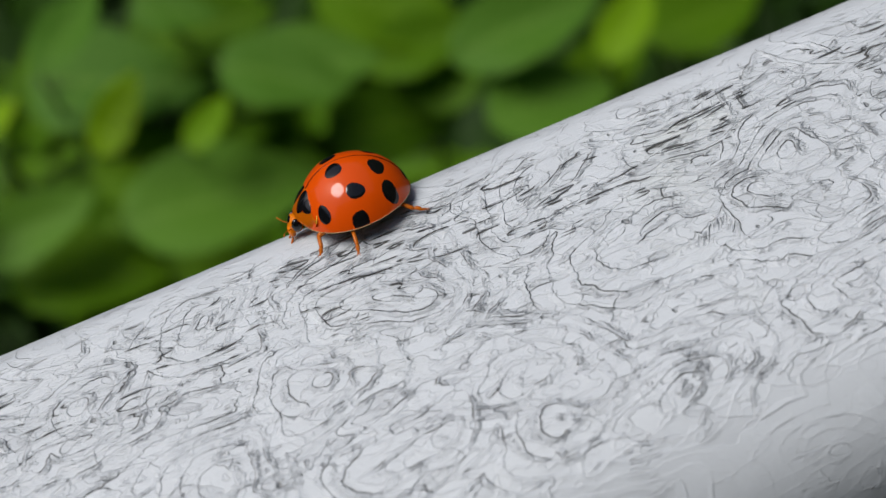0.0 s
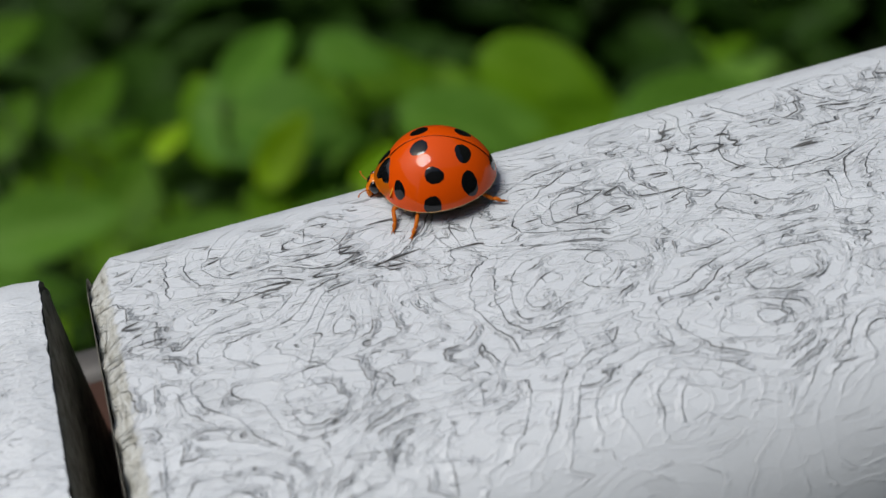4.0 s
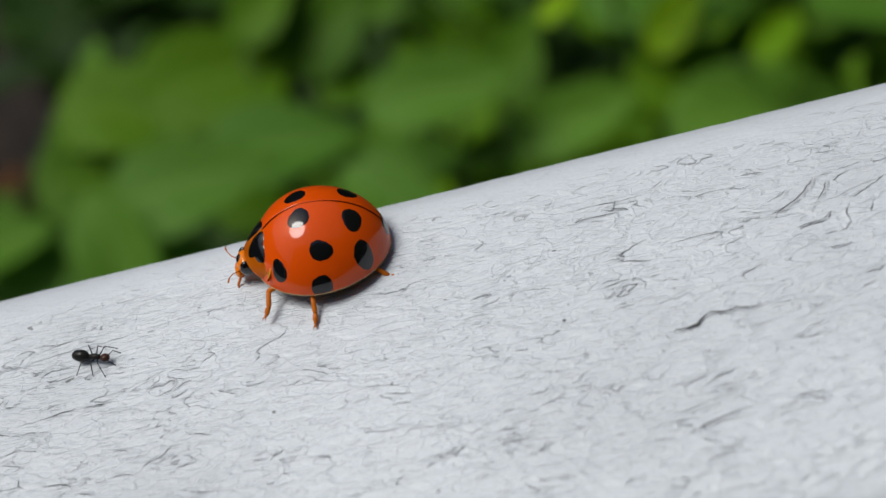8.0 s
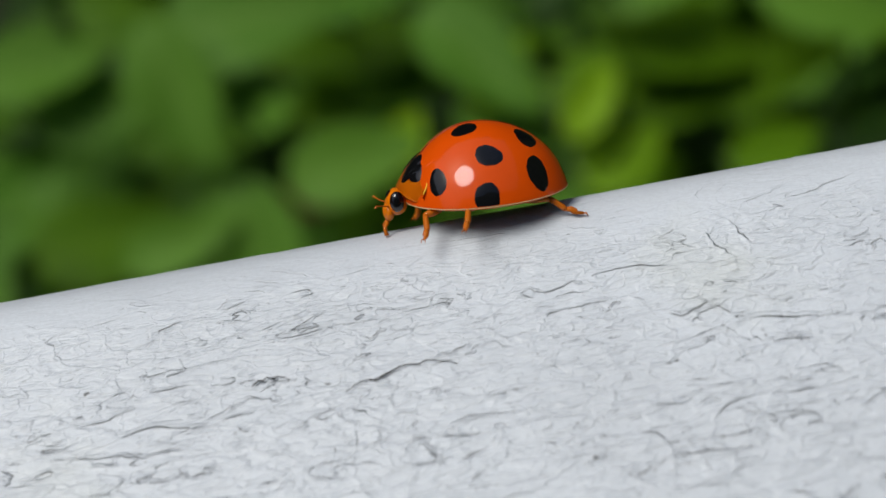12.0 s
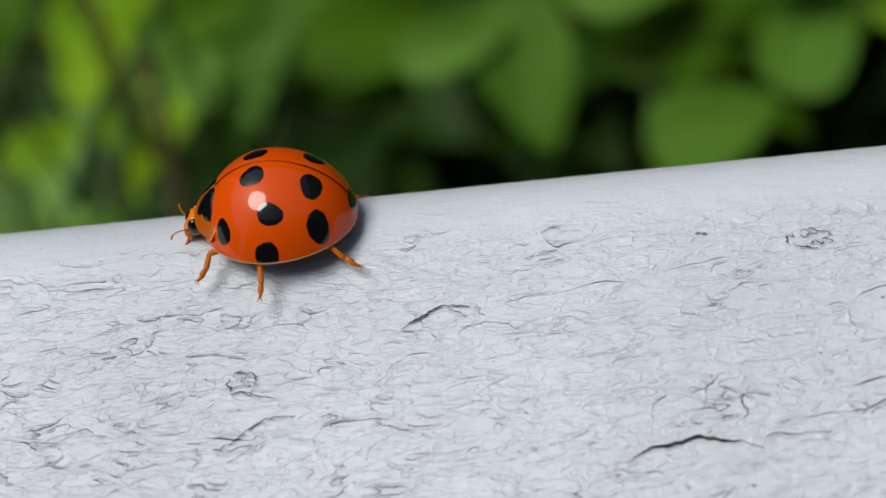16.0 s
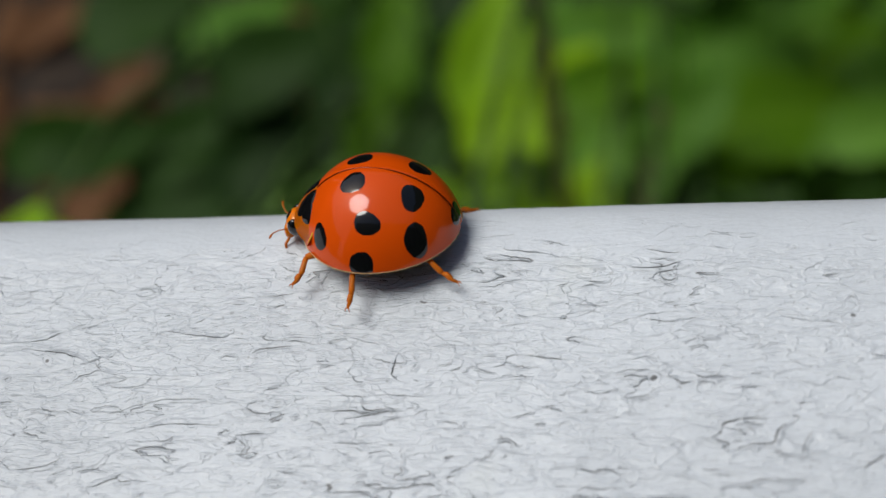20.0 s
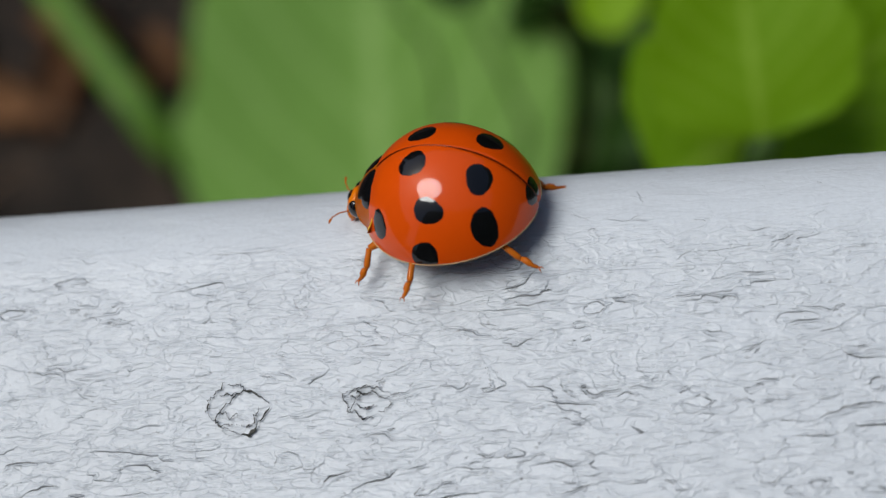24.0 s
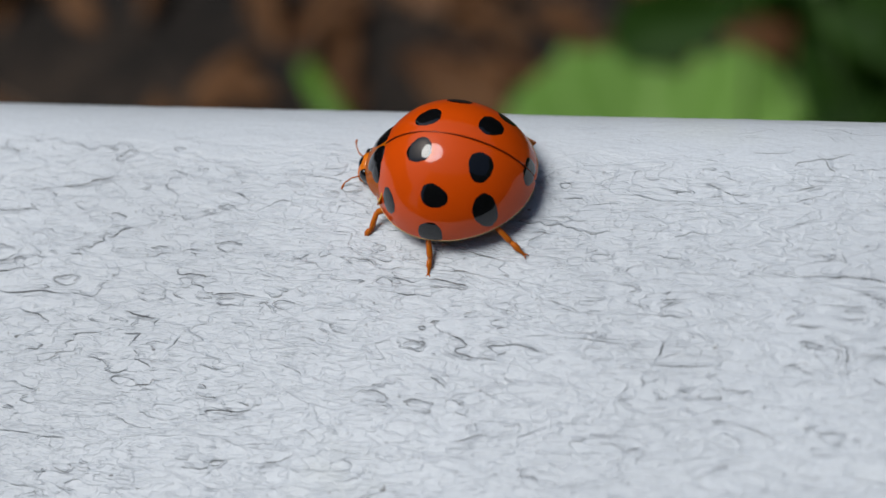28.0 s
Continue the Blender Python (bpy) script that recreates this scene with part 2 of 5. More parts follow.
def paint_base(n, l, v, tone):
    grain = noise_of(n, l, v, 5.0, 6, 0.7)
    brush = noise_of(n, l, scaled(n, l, v, 0.10, 2.0), 1.5, 4, 0.65)
    stain = noise_of(n, l, v, 0.07, 4, 0.6)
    base = ramp(n, l, stain, [(0.30, tuple(c * 0.92 for c in tone)), (0.48, tone), (0.60, tuple(min(c * 1.05, 0.85) for c in tone)), (0.78, (tone[0], tone[1] * 0.99, tone[2] * 0.88))])
    base = mix_colour(n, l, calc(n, l, "MULTIPLY", spread_range(n, l, grain, 0.35, 0.7), 0.30), base, tuple(c * 0.74 for c in tone))
    height = calc(n, l, "ADD", calc(n, l, "MULTIPLY", grain, 0.12), calc(n, l, "MULTIPLY", brush, 0.14))
    return base, height


def unrolled(n, l):
    uv = n.new("ShaderNodeUVMap")
    uv.uv_map = "unrolled"
    sep = n.new("ShaderNodeSeparateXYZ")
    l.new(uv.outputs[0], sep.inputs[0])
    rubbed = calc(n, l, "SUBTRACT", 1.0, calc(n, l, "MULTIPLY", spread_range(n, l, sep.outputs[1], -1.0, 1.0), 0.80))
    rubbed = calc(n, l, "MULTIPLY", rubbed, calc(n, l, "ADD", 0.12, calc(n, l, "MULTIPLY", spread_range(n, l, sep.outputs[1], -19.5, -15.0), 0.88)))
    return uv.outputs[0], sep.outputs[0], sep.outputs[1], rubbed


def broken(n, l, v, scale, lo, hi):
    return spread_range(n, l, noise_of(n, l, v, scale, 3, 0.6), lo, hi)


def swirled_paint(name, tone, grime_shade, end):
    """Thick old paint that has wrinkled into nested plates with broken lips. In mm on the unrolled board; worn bare along the cut at x = end."""
    m, n, l, b = material(name)
    v, x, y, rubbed = unrolled(n, l)
    base, height = paint_base(n, l, v, tone)
    # nested plates round uneven cells, drawn out along the grain
    def whorl(p):
        w = warped(n, l, warped(n, l, scaled(n, l, p, 0.66, 1, 10), 0.16, 5.5, 1.2), 0.9, 0.78, 3.6)
        return calc(n, l, "ADD", cells(n, l, w, 0.17), calc(n, l, "MULTIPLY", noise_of(n, l, w, 0.20, 1.0, 0.5), 0.5))

    def strand(p):
        return noise_of(n, l, warped(n, l, warped(n, l, scaled(n, l, p, 0.45, 1, -6), 0.30, 2.6, 1.4), 1.3, 0.6, 3.6), 0.36, 0.8, 0.5)

    def flake(p):
        return noise_of(n, l, warped(n, l, scaled(n, l, p, 0.60, 1, 18), 1.6, 0.6, 2.4), 0.95, 1.0, 0.5)

    dark = None
    for field, levels, width, rim, ms, lo, hi, strength, high, shade in ((whorl, 7.0, 0.052, 0.40, 0.42, 0.46, 0.73, 0.74, 0.95, 0.08), (strand, 6.0, 0.050, 0.35, 0.50, 0.53, 0.76, 0.74, 0.70, 0.07), (flake, 4.5, 0.042, 0.22, 0.70, 0.58, 0.80, 0.66, 0.50, 0.05)):
        line, lip, plate = contours(n, l, v, field, levels, width, broken(n, l, v, ms, lo, hi), rim)
        height = calc(n, l, "ADD", height, calc(n, l, "SUBTRACT", calc(n, l, "MULTIPLY", lip, high), calc(n, l, "MULTIPLY", line, 0.5)))
        if shade:
            base = mix_colour(n, l, calc(n, l, "MULTIPLY", spread_range(n, l, plate, 0.4, 0.9), shade * 6), base, tuple(c * 0.90 for c in tone))
        line = calc(n, l, "MULTIPLY", line, strength)
        dark = line if dark is None else calc(n, l, "MAXIMUM", dark, line)
    # long torn strips along the crest
    crest = calc(n, l, "MULTIPLY", spread_range(n, l, y, -7.0, -3.5), broken(n, l, scaled(n, l, v, 0.5, 1), 0.25, 0.36, 0.52))

    def strip(p):
        return noise_of(n, l, warped(n, l, scaled(n, l, p, 0.16, 1.0, 3), 0.9, 0.7, 2.0), 0.9, 1.0, 0.5)

    line, lip, plate = contours(n, l, v, strip, 6.0, 0.095, calc(n, l, "MULTIPLY", broken(n, l, scaled(n, l, v, 0.6, 1), 0.9, 0.46, 0.66), crest), 0.2)
    height = calc(n, l, "ADD", height, calc(n, l, "SUBTRACT", calc(n, l, "MULTIPLY", calc(n, l, "MULTIPLY", lip, crest), 0.5), calc(n, l, "MULTIPLY", line, 0.6)))
    dark = calc(n, l, "MAXIMUM", dark, calc(n, l, "MULTIPLY", line, 0.9))
    w2 = warped(n, l, warped(n, l, scaled(n, l, v, 0.50, 1, -8), 0.32, 2.4, 1.5), 1.4, 0.5, 2.4)
    # greyer hollows where a coat has come away
    hollow = spread_range(n, l, noise_of(n, l, w2, 0.55, 1.2, 0.5), 0.630, 0.642)
    height = calc(n, l, "SUBTRACT", height, calc(n, l, "MULTIPLY", hollow, 0.45))
    base = mix_colour(n, l, calc(n, l, "MULTIPLY", hollow, 0.8), base, tuple(c * 0.84 for c in tone))
    # pits
    pit = spread_range(n, l, noise_of(n, l, v, 1.2, 1), 0.74, 0.79)
    height = calc(n, l, "SUBTRACT", height, calc(n, l, "MULTIPLY", pit, 0.8))
    dark = calc(n, l, "MAXIMUM", dark, calc(n, l, "MULTIPLY", pit, 0.5))
    base = mix_colour(n, l, calc(n, l, "MULTIPLY", dark, rubbed), base, grime_shade)
    # the worn bevel at the cut
    worn = calc(n, l, "ADD", calc(n, l, "SUBTRACT", x, end), calc(n, l, "MULTIPLY", calc(n, l, "SUBTRACT", noise_of(n, l, v, 1.6, 4, 0.6), 0.5), 1.1))
    worn = calc(n, l, "SUBTRACT", 1.0, spread_range(n, l, worn, 0.95, 1.30))
    chips = noise_of(n, l, scaled(n, l, v, 1.8, 0.7), 1.6, 5, 0.65)
    bare = ramp(n, l, chips, [(0.30, (0.10, 0.095, 0.08)), (0.40, (0.40, 0.40, 0.36)), (0.58, (0.58, 0.60, 0.58)), (0.72, (0.30, 0.29, 0.24))])
    base = mix_colour(n, l, worn, base, bare)
    l.new(base, b.inputs["Base Color"])
    b.inputs["Roughness"].default_value = 0.42
    height = calc(n, l, "ADD", calc(n, l, "MULTIPLY", height, rubbed), calc(n, l, "MULTIPLY", calc(n, l, "MULTIPLY", chips, worn), 0.9))
    bump(n, l, height, b, 1.0, 0.00025)
    return m


def fine_paint(name, tone, grime_shade):
    """A thinner coat: short curved hair cracks along the grain, a few rings and lifted lips. In mm on the unrolled board."""
    m, n, l, b = material(name)
    v, x, y, rubbed = unrolled(n, l)
    base, height = paint_base(n, l, v, tone)
    dark = None
    # small scales of paint give the whole surface its tooth
    scales = noise_of(n, l, warped(n, l, scaled(n, l, v, 0.40, 1, 4), 1.1, 0.8, 3.0), 1.5, 3.0, 0.6)
    height = calc(n, l, "ADD", height, calc(n, l, "MULTIPLY", spread_range(n, l, scales, 0.40, 0.60), 0.35))

    def streak(p):
        return noise_of(n, l, warped(n, l, warped(n, l, scaled(n, l, p, 0.30, 1, 5), 0.75, 1.3, 2.6), 3.0, 0.16, 2.0), 0.36, 0.8, 0.5)

    def lips(p):
        return noise_of(n, l, warped(n, l, warped(n, l, scaled(n, l, p, 0.36, 1, -4), 1.3, 0.8, 2.6), 4.0, 0.12, 2.0), 0.70, 0.8, 0.5)

    def crumb(p):
        return noise_of(n, l, warped(n, l, scaled(n, l, p, 0.50, 1, 12), 2.2, 0.5, 2.0), 1.4, 0.8, 0.5)

    def whorl(p):
        return cells(n, l, warped(n, l, warped(n, l, scaled(n, l, p, 0.60, 1, 8), 0.35, 2.2, 1.5), 1.5, 0.45, 2.2), 0.22)

    # lines crowd together in some places and leave others nearly bare
    crowd = calc(n, l, "ADD", 0.45, calc(n, l, "MULTIPLY", broken(n, l, scaled(n, l, v, 0.6, 1), 0.13, 0.40, 0.58), 0.55))
    whorls = broken(n, l, v, 0.15, 0.54, 0.62)
    for field, levels, width, rim, ms, lo, hi, strength, high in ((streak, 6.0, 0.050, 0.30, 0.48, 0.53, 0.80, 0.85, 0.60), (lips, 6.0, 0.036, 0.22, 0.66, 0.525, 0.78, 0.72, 0.50), (crumb, 5.0, 0.026, 0.14, 0.90, 0.515, 0.76, 0.60, 0.40), (whorl, 7.0, 0.038, 0.25, 0.60, 0.47, 0.72, 0.75, 0.55)):
        mask = calc(n, l, "MULTIPLY", broken(n, l, scaled(n, l, v, 0.42, 1.1, 6), ms, lo, hi), whorls if field is whorl else crowd)
        line, lip, _ = contours(n, l, v, field, levels, width, mask, rim, field is not whorl)
        if field is whorl:
            lip = calc(n, l, "MULTIPLY", lip, whorls)
        height = calc(n, l, "ADD", height, calc(n, l, "SUBTRACT", calc(n, l, "MULTIPLY", lip, high), calc(n, l, "MULTIPLY", line, 0.6)))
        line = calc(n, l, "MULTIPLY", line, strength)
        dark = line if dark is None else calc(n, l, "MAXIMUM", dark, line)
    speck = spread_range(n, l, noise_of(n, l, v, 4.2, 2, 0.5), 0.66, 0.74)
    dark = calc(n, l, "MAXIMUM", dark, calc(n, l, "MULTIPLY", speck, 0.32))
    pit = spread_range(n, l, noise_of(n, l, scaled(n, l, v, 0.8, 1.2, 25), 1.3, 2), 0.745, 0.77)
    dark = calc(n, l, "MAXIMUM", dark, calc(n, l, "MULTIPLY", pit, 0.8))
    base = mix_colour(n, l, calc(n, l, "MULTIPLY", dark, rubbed), base, grime_shade)
    l.new(base, b.inputs["Base Color"])
    b.inputs["Roughness"].default_value = 0.42
    bump(n, l, calc(n, l, "MULTIPLY", height, rubbed), b, 1.0, 0.00014)
    return m


TONE = (0.588, 0.628, 0.676)
# dark for cracks and lips: dirt plus the shade of their creases
GRIME_SHADE = (0.065, 0.063, 0.058)
PAINT_A = swirled_paint("swirled_grey_paint", TONE, GRIME_SHADE, JOINT_R / MM)
PAINT_B = fine_paint("fine_grey_paint", TONE, GRIME_SHADE)


def raw_end_material():
    m, n, l, b = material("raw_board_end")
    co = n.new("ShaderNodeTexCoord").outputs["Object"]
    g = noise_of(n, l, co, 900, 5, 0.65)
    l.new(ramp(n, l, g, [(0.3, (0.10, 0.095, 0.08)), (0.6, (0.32, 0.31, 0.27))]), b.inputs["Base Color"])
    b.inputs["Roughness"].default_value = 0.85
    bump(n, l, g, b, 0.8, 0.0003)
    return m


RAW_END = raw_end_material()


def shell_material(name, colour, rough=0.38, coat=0.55):
    m, n, l, b = material(name)
    co = n.new("ShaderNodeTexCoord").outputs["Object"]
    g = noise_of(n, l, co, 700, 3)
    l.new(mix_colour(n, l, calc(n, l, "MULTIPLY", g, 0.35), colour, tuple(c * 0.72 for c in colour)), b.inputs["Base Color"])
    b.inputs["Roughness"].default_value = rough
    b.inputs["Coat Weight"].default_value = coat
    b.inputs["Coat Roughness"].default_value = 0.07
    b.inputs["Coat IOR"].default_value = 1.55
    b.inputs["Specular IOR Level"].default_value = 0.06
    bump(n, l, noise_of(n, l, co, 5200, 2), b, 0.10, 0.00002)
    return m


RED = shell_material("orange_red_shell", (0.66, 0.072, 0.0002), 0.5, 0.62)
ORANGE = shell_material("amber_shell", (0.72, 0.18, 0.002), 0.4, 0.6)
LEGS = shell_material("amber_leg", (0.50, 0.125, 0.008), 0.35, 0.3)
BELLY = shell_material("dark_amber_belly", (0.10, 0.03, 0.004), 0.5, 0.1)
BLACK = shell_material("black_spot", (0.004, 0.004, 0.005), 0.3, 1.0)
GOLD = shell_material("gold_edge", (0.80, 0.45, 0.04), 0.3, 0.4)
SEAM = shell_material("dark_seam", (0.10, 0.012, 0.001), 0.5, 0.2)
PALE = shell_material("cream_edge", (0.62, 0.42, 0.20), 0.4, 0.1)
ANT_BLACK = shell_material("ant_black", (0.018, 0.017, 0.016), 0.35, 0.2)
ANT_BROWN = shell_material("ant_brown", (0.05, 0.022, 0.016), 0.35, 0.2)


def leaf_material(name, dark, light, vein):
    m, n, l, b = material(name)
    info = n.new("ShaderNodeObjectInfo").outputs["Random"]
    co = n.new("ShaderNodeTexCoord").outputs["Object"]
    g = noise_of(n, l, co, 60, 4)
    c = mix_colour(n, l, info, dark, light)
    c = mix_colour(n, l, calc(n, l, "MULTIPLY", g, 0.5), c, tuple(x * 0.6 for x in dark))
    uv = n.new("ShaderNodeUVMap")
    uv.uv_map = "blade"
    sep = n.new("ShaderNodeSeparateXYZ")
    l.new(uv.outputs[0], sep.inputs[0])
    rib = calc(n, l, "LESS_THAN", calc(n, l, "ABSOLUTE", sep.outputs[1]), 0.05)
    side = calc(n, l, "FRACT", calc(n, l, "MULTIPLY", calc(n, l, "SUBTRACT", sep.outputs[0], calc(n, l, "MULTIPLY", calc(n, l, "ABSOLUTE", sep.outputs[1]), 0.35)), 7.0))
    side = calc(n, l, "LESS_THAN", side, 0.09)
    c = mix_colour(n, l, calc(n, l, "MULTIPLY", calc(n, l, "MAXIMUM", rib, side), 0.6), c, vein)
    l.new(c, b.inputs["Base Color"])
    b.inputs["Roughness"].default_value = 0.55
    b.inputs["Specular IOR Level"].default_value = 0.12
    tr = n.new("ShaderNodeBsdfTranslucent")
    l.new(mix_colour(n, l, 0.5, c, light), tr.inputs["Color"])
    mx = n.new("ShaderNodeMixShader")
    mx.inputs[0].default_value = 0.25
    l.new(b.outputs[0], mx.inputs[1])
    l.new(tr.outputs[0], mx.inputs[2])
    l.new(mx.outputs[0], n["Material Output"].inputs["Surface"])
    bump(n, l, side, b, 0.3, 0.0006)
    return m


LEAF = leaf_material("fresh_leaf", (0.048, 0.130, 0.003), (0.115, 0.25, 0.004), (0.15, 0.28, 0.02))
LEAF_LIME = leaf_material("lime_leaf", (0.13, 0.28, 0.003), (0.25, 0.44, 0.005), (0.26, 0.42, 0.04))
LEAF_GREY = leaf_material("broad_leaf", (0.072, 0.190, 0.017), (0.120, 0.265, 0.026), (0.17, 0.32, 0.05))
# near-black greens: the shade of deep gaps put into the leaf colour
LEAF_DARK_SHADE = leaf_material("dark_shade_leaf", (0.010, 0.032, 0.003), (0.026, 0.070, 0.006), (0.04, 0.09, 0.015))
BROAD = leaf_material("broad_weed_leaf", (0.18, 0.35, 0.07), (0.24, 0.44, 0.10), (0.34, 0.54, 0.17))
DEAD = leaf_material("dead_leaf", (0.10, 0.045, 0.02), (0.26, 0.13, 0.06), (0.20, 0.11, 0.06))


def stem_material(name, a, c):
    m, n, l, b = material(name)
    co = n.new("ShaderNodeTexCoord").outputs["Object"]
    l.new(ramp(n, l, noise_of(n, l, co, 120, 4), [(0.35, a), (0.65, c)]), b.inputs["Base Color"])
    b.inputs["Roughness"].default_value = 0.6
    return m


FRESH_STEM = stem_material("fresh_green_stem", (0.06, 0.15, 0.012), (0.12, 0.25, 0.02))
STEM = stem_material("green_stem", (0.025, 0.06, 0.008), (0.055, 0.11, 0.018))
TWIG = stem_material("brown_stem", (0.07, 0.035, 0.02), (0.22, 0.13, 0.07))
POST = stem_material("weathered_post", (0.04, 0.04, 0.04), (0.11, 0.105, 0.10))
RUST = stem_material("brown_wood", (0.03, 0.012, 0.008), (0.075, 0.034, 0.022))


def soil_material():
    m, n, l, b = material("soil")
    co = n.new("ShaderNodeTexCoord").outputs["Object"]
    g = noise_of(n, l, co, 22, 6, 0.65)
    l.new(ramp(n, l, g, [(0.3, (0.004, 0.0032, 0.0026)), (0.5, (0.015, 0.010, 0.007)), (0.72, (0.06, 0.040, 0.027))]), b.inputs["Base Color"])
    b.inputs["Roughness"].default_value = 0.95
    bump(n, l, noise_of(n, l, co, 80, 6, 0.7), b, 1.0, 0.006)
    return m


SOIL = soil_material()


# ---- mesh tools ----
def finish(bm, name, mat, smooth=True):
    me = bpy.data.meshes.new(name)
    bm.normal_update()
    bm.to_mesh(me)
    bm.free()
    me.materials.append(mat)
    if smooth:
        me.polygons.foreach_set("use_smooth", [True] * len(me.polygons))
    return me


def part(name, bm, mat, parent, label="", m=None):
    ob = new(name, finish(bm, name, mat))
    ob.parent = parent
    if m is not None:
        ob.matrix_basis = m
    if label:
        ob["label"] = label
    return ob


def share(name, me, parent, m):
    ob = new(name, me)
    ob.parent = parent
    ob.matrix_basis = m
    return ob


def tube(bm, points, radii, sides=8):
    """A tapered tube along points."""
    rings = []
    pts = [Vector(p) for p in points]
    for k, p in enumerate(pts):
        d = (pts[min(k + 1, len(pts) - 1)] - pts[max(k - 1, 0)]).normalized()
        a = d.orthogonal().normalized() if k == 0 else (rings_a - d * rings_a.dot(d)).normalized()
        rings_a = a
        c = d.cross(a)
        rings.append([bm.verts.new(p + radii[k] * (a * math.cos(2 * math.pi * i / sides) + c * math.sin(2 * math.pi * i / sides))) for i in range(sides)])
    for r, s in zip(rings, rings[1:]):
        for i in range(sides):
            bm.faces.new((r[i], r[(i + 1) % sides], s[(i + 1) % sides], s[i]))
    bm.faces.new(rings[0][::-1])
    bm.faces.new(rings[-1])


def ball(bm, centre, size, segments=16, rings=10):
    """An ellipsoid."""
    m = Matrix.Translation(centre) @ Matrix.Diagonal((*size, 1))
    bmesh.ops.create_uvsphere(bm, u_segments=segments, v_segments=rings, radius=1, matrix=m)


def blocker_material():
    m, n, l, b = material("dark_blocker")
    co = n.new("ShaderNodeTexCoord").outputs["Object"]
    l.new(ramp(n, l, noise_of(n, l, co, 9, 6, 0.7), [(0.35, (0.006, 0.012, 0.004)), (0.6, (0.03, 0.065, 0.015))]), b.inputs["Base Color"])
    b.inputs["Roughness"].default_value = 0.9
    return m


BLOCKER = blocker_material()


def blocker_wall(name, x0, y0, x1, y1, height):
    """An unseen plain dark wall that closes the place, added to block low sky."""
    bm = bmesh.new()
    a, c = Vector((x0, y0, 0)), Vector((x1, y1, 0))
    side = (c - a).cross(Vector((0, 0, 1))).normalized() * 0.15
    k = 24
    for off in (side, -side):
        rows = []
        for i in range(k + 1):
            p = a.lerp(c, i / k) + off
            top = GROUND_Z + height * (1 + 0.10 * noise.noise(Vector((p.x * 3, p.y * 3, 2))))
            rows.append((bm.verts.new((p.x, p.y, GROUND_Z - 0.05)), bm.verts.new((p.x, p.y, top))))
        for r, s in zip(rows, rows[1:]):
            bm.faces.new((r[0], s[0], s[1], r[1]))
        if off is side:
            first = rows
    for i in range(k):
        bm.faces.new((first[i][1], first[i + 1][1], rows[i + 1][1], rows[i][1]))
    ob = new(name, finish(bm, name, BLOCKER, False))
    return tagged(ob, "unseen dark green wall added to block low sky light", "hedge", kind="structure")


# the front wall stands close and high to keep light off the rail's front
blocker_wall("backdrop_front", -1.0, -0.85, 1.5, -0.85, 2.1)
blocker_wall("backdrop_end", -2.6, -1.6, -2.6, 2.2, 1.9)
blocker_wall("backdrop_rear", -2.2, 2.2, 1.5, 2.2, 2.0)
blocker_wall("backdrop_side", 1.5, -0.85, 1.5, 2.2, 2.2)


# ---- rail ----
def section(s):
    """The board's unrolled width s to (y, z, tilt): a gently crowned top between a tight rear shoulder and a full front one. Metres."""
    half = TOP_W / 2
    a = (min(max(s, -TOP_W), 0.0) + half) / CROWN_R
    y, z = CROWN_R * math.sin(a) - CROWN_R * math.sin(half / CROWN_R), -CROWN_R * (1 - math.cos(a))
    r, extra = (SHOULDER_R, s) if s > 0 else (FRONT_R, min(s + TOP_W, 0.0))
    b = a + extra / r
    y += r * (math.sin(b) - math.sin(a))
    z -= r * (math.cos(a) - math.cos(b))
    return y, z, b


def relief(x, s, seed, stretch, swirl, depth):
    """Height of the layered paint over the board, in metres."""
    v = Vector((x * stretch * swirl / MM, s * swirl / MM, seed))
    w = noise.noise_vector(v * 0.7) * 0.55
    h = noise.noise(v + w) * 4.5
    t = h - math.floor(h)
    return depth * (min(t * 4, 1.0) * (1 - 0.6 * t)) + 0.00003 * noise.noise(Vector((x / MM * 0.12, s / MM * 0.3, seed + 9)))


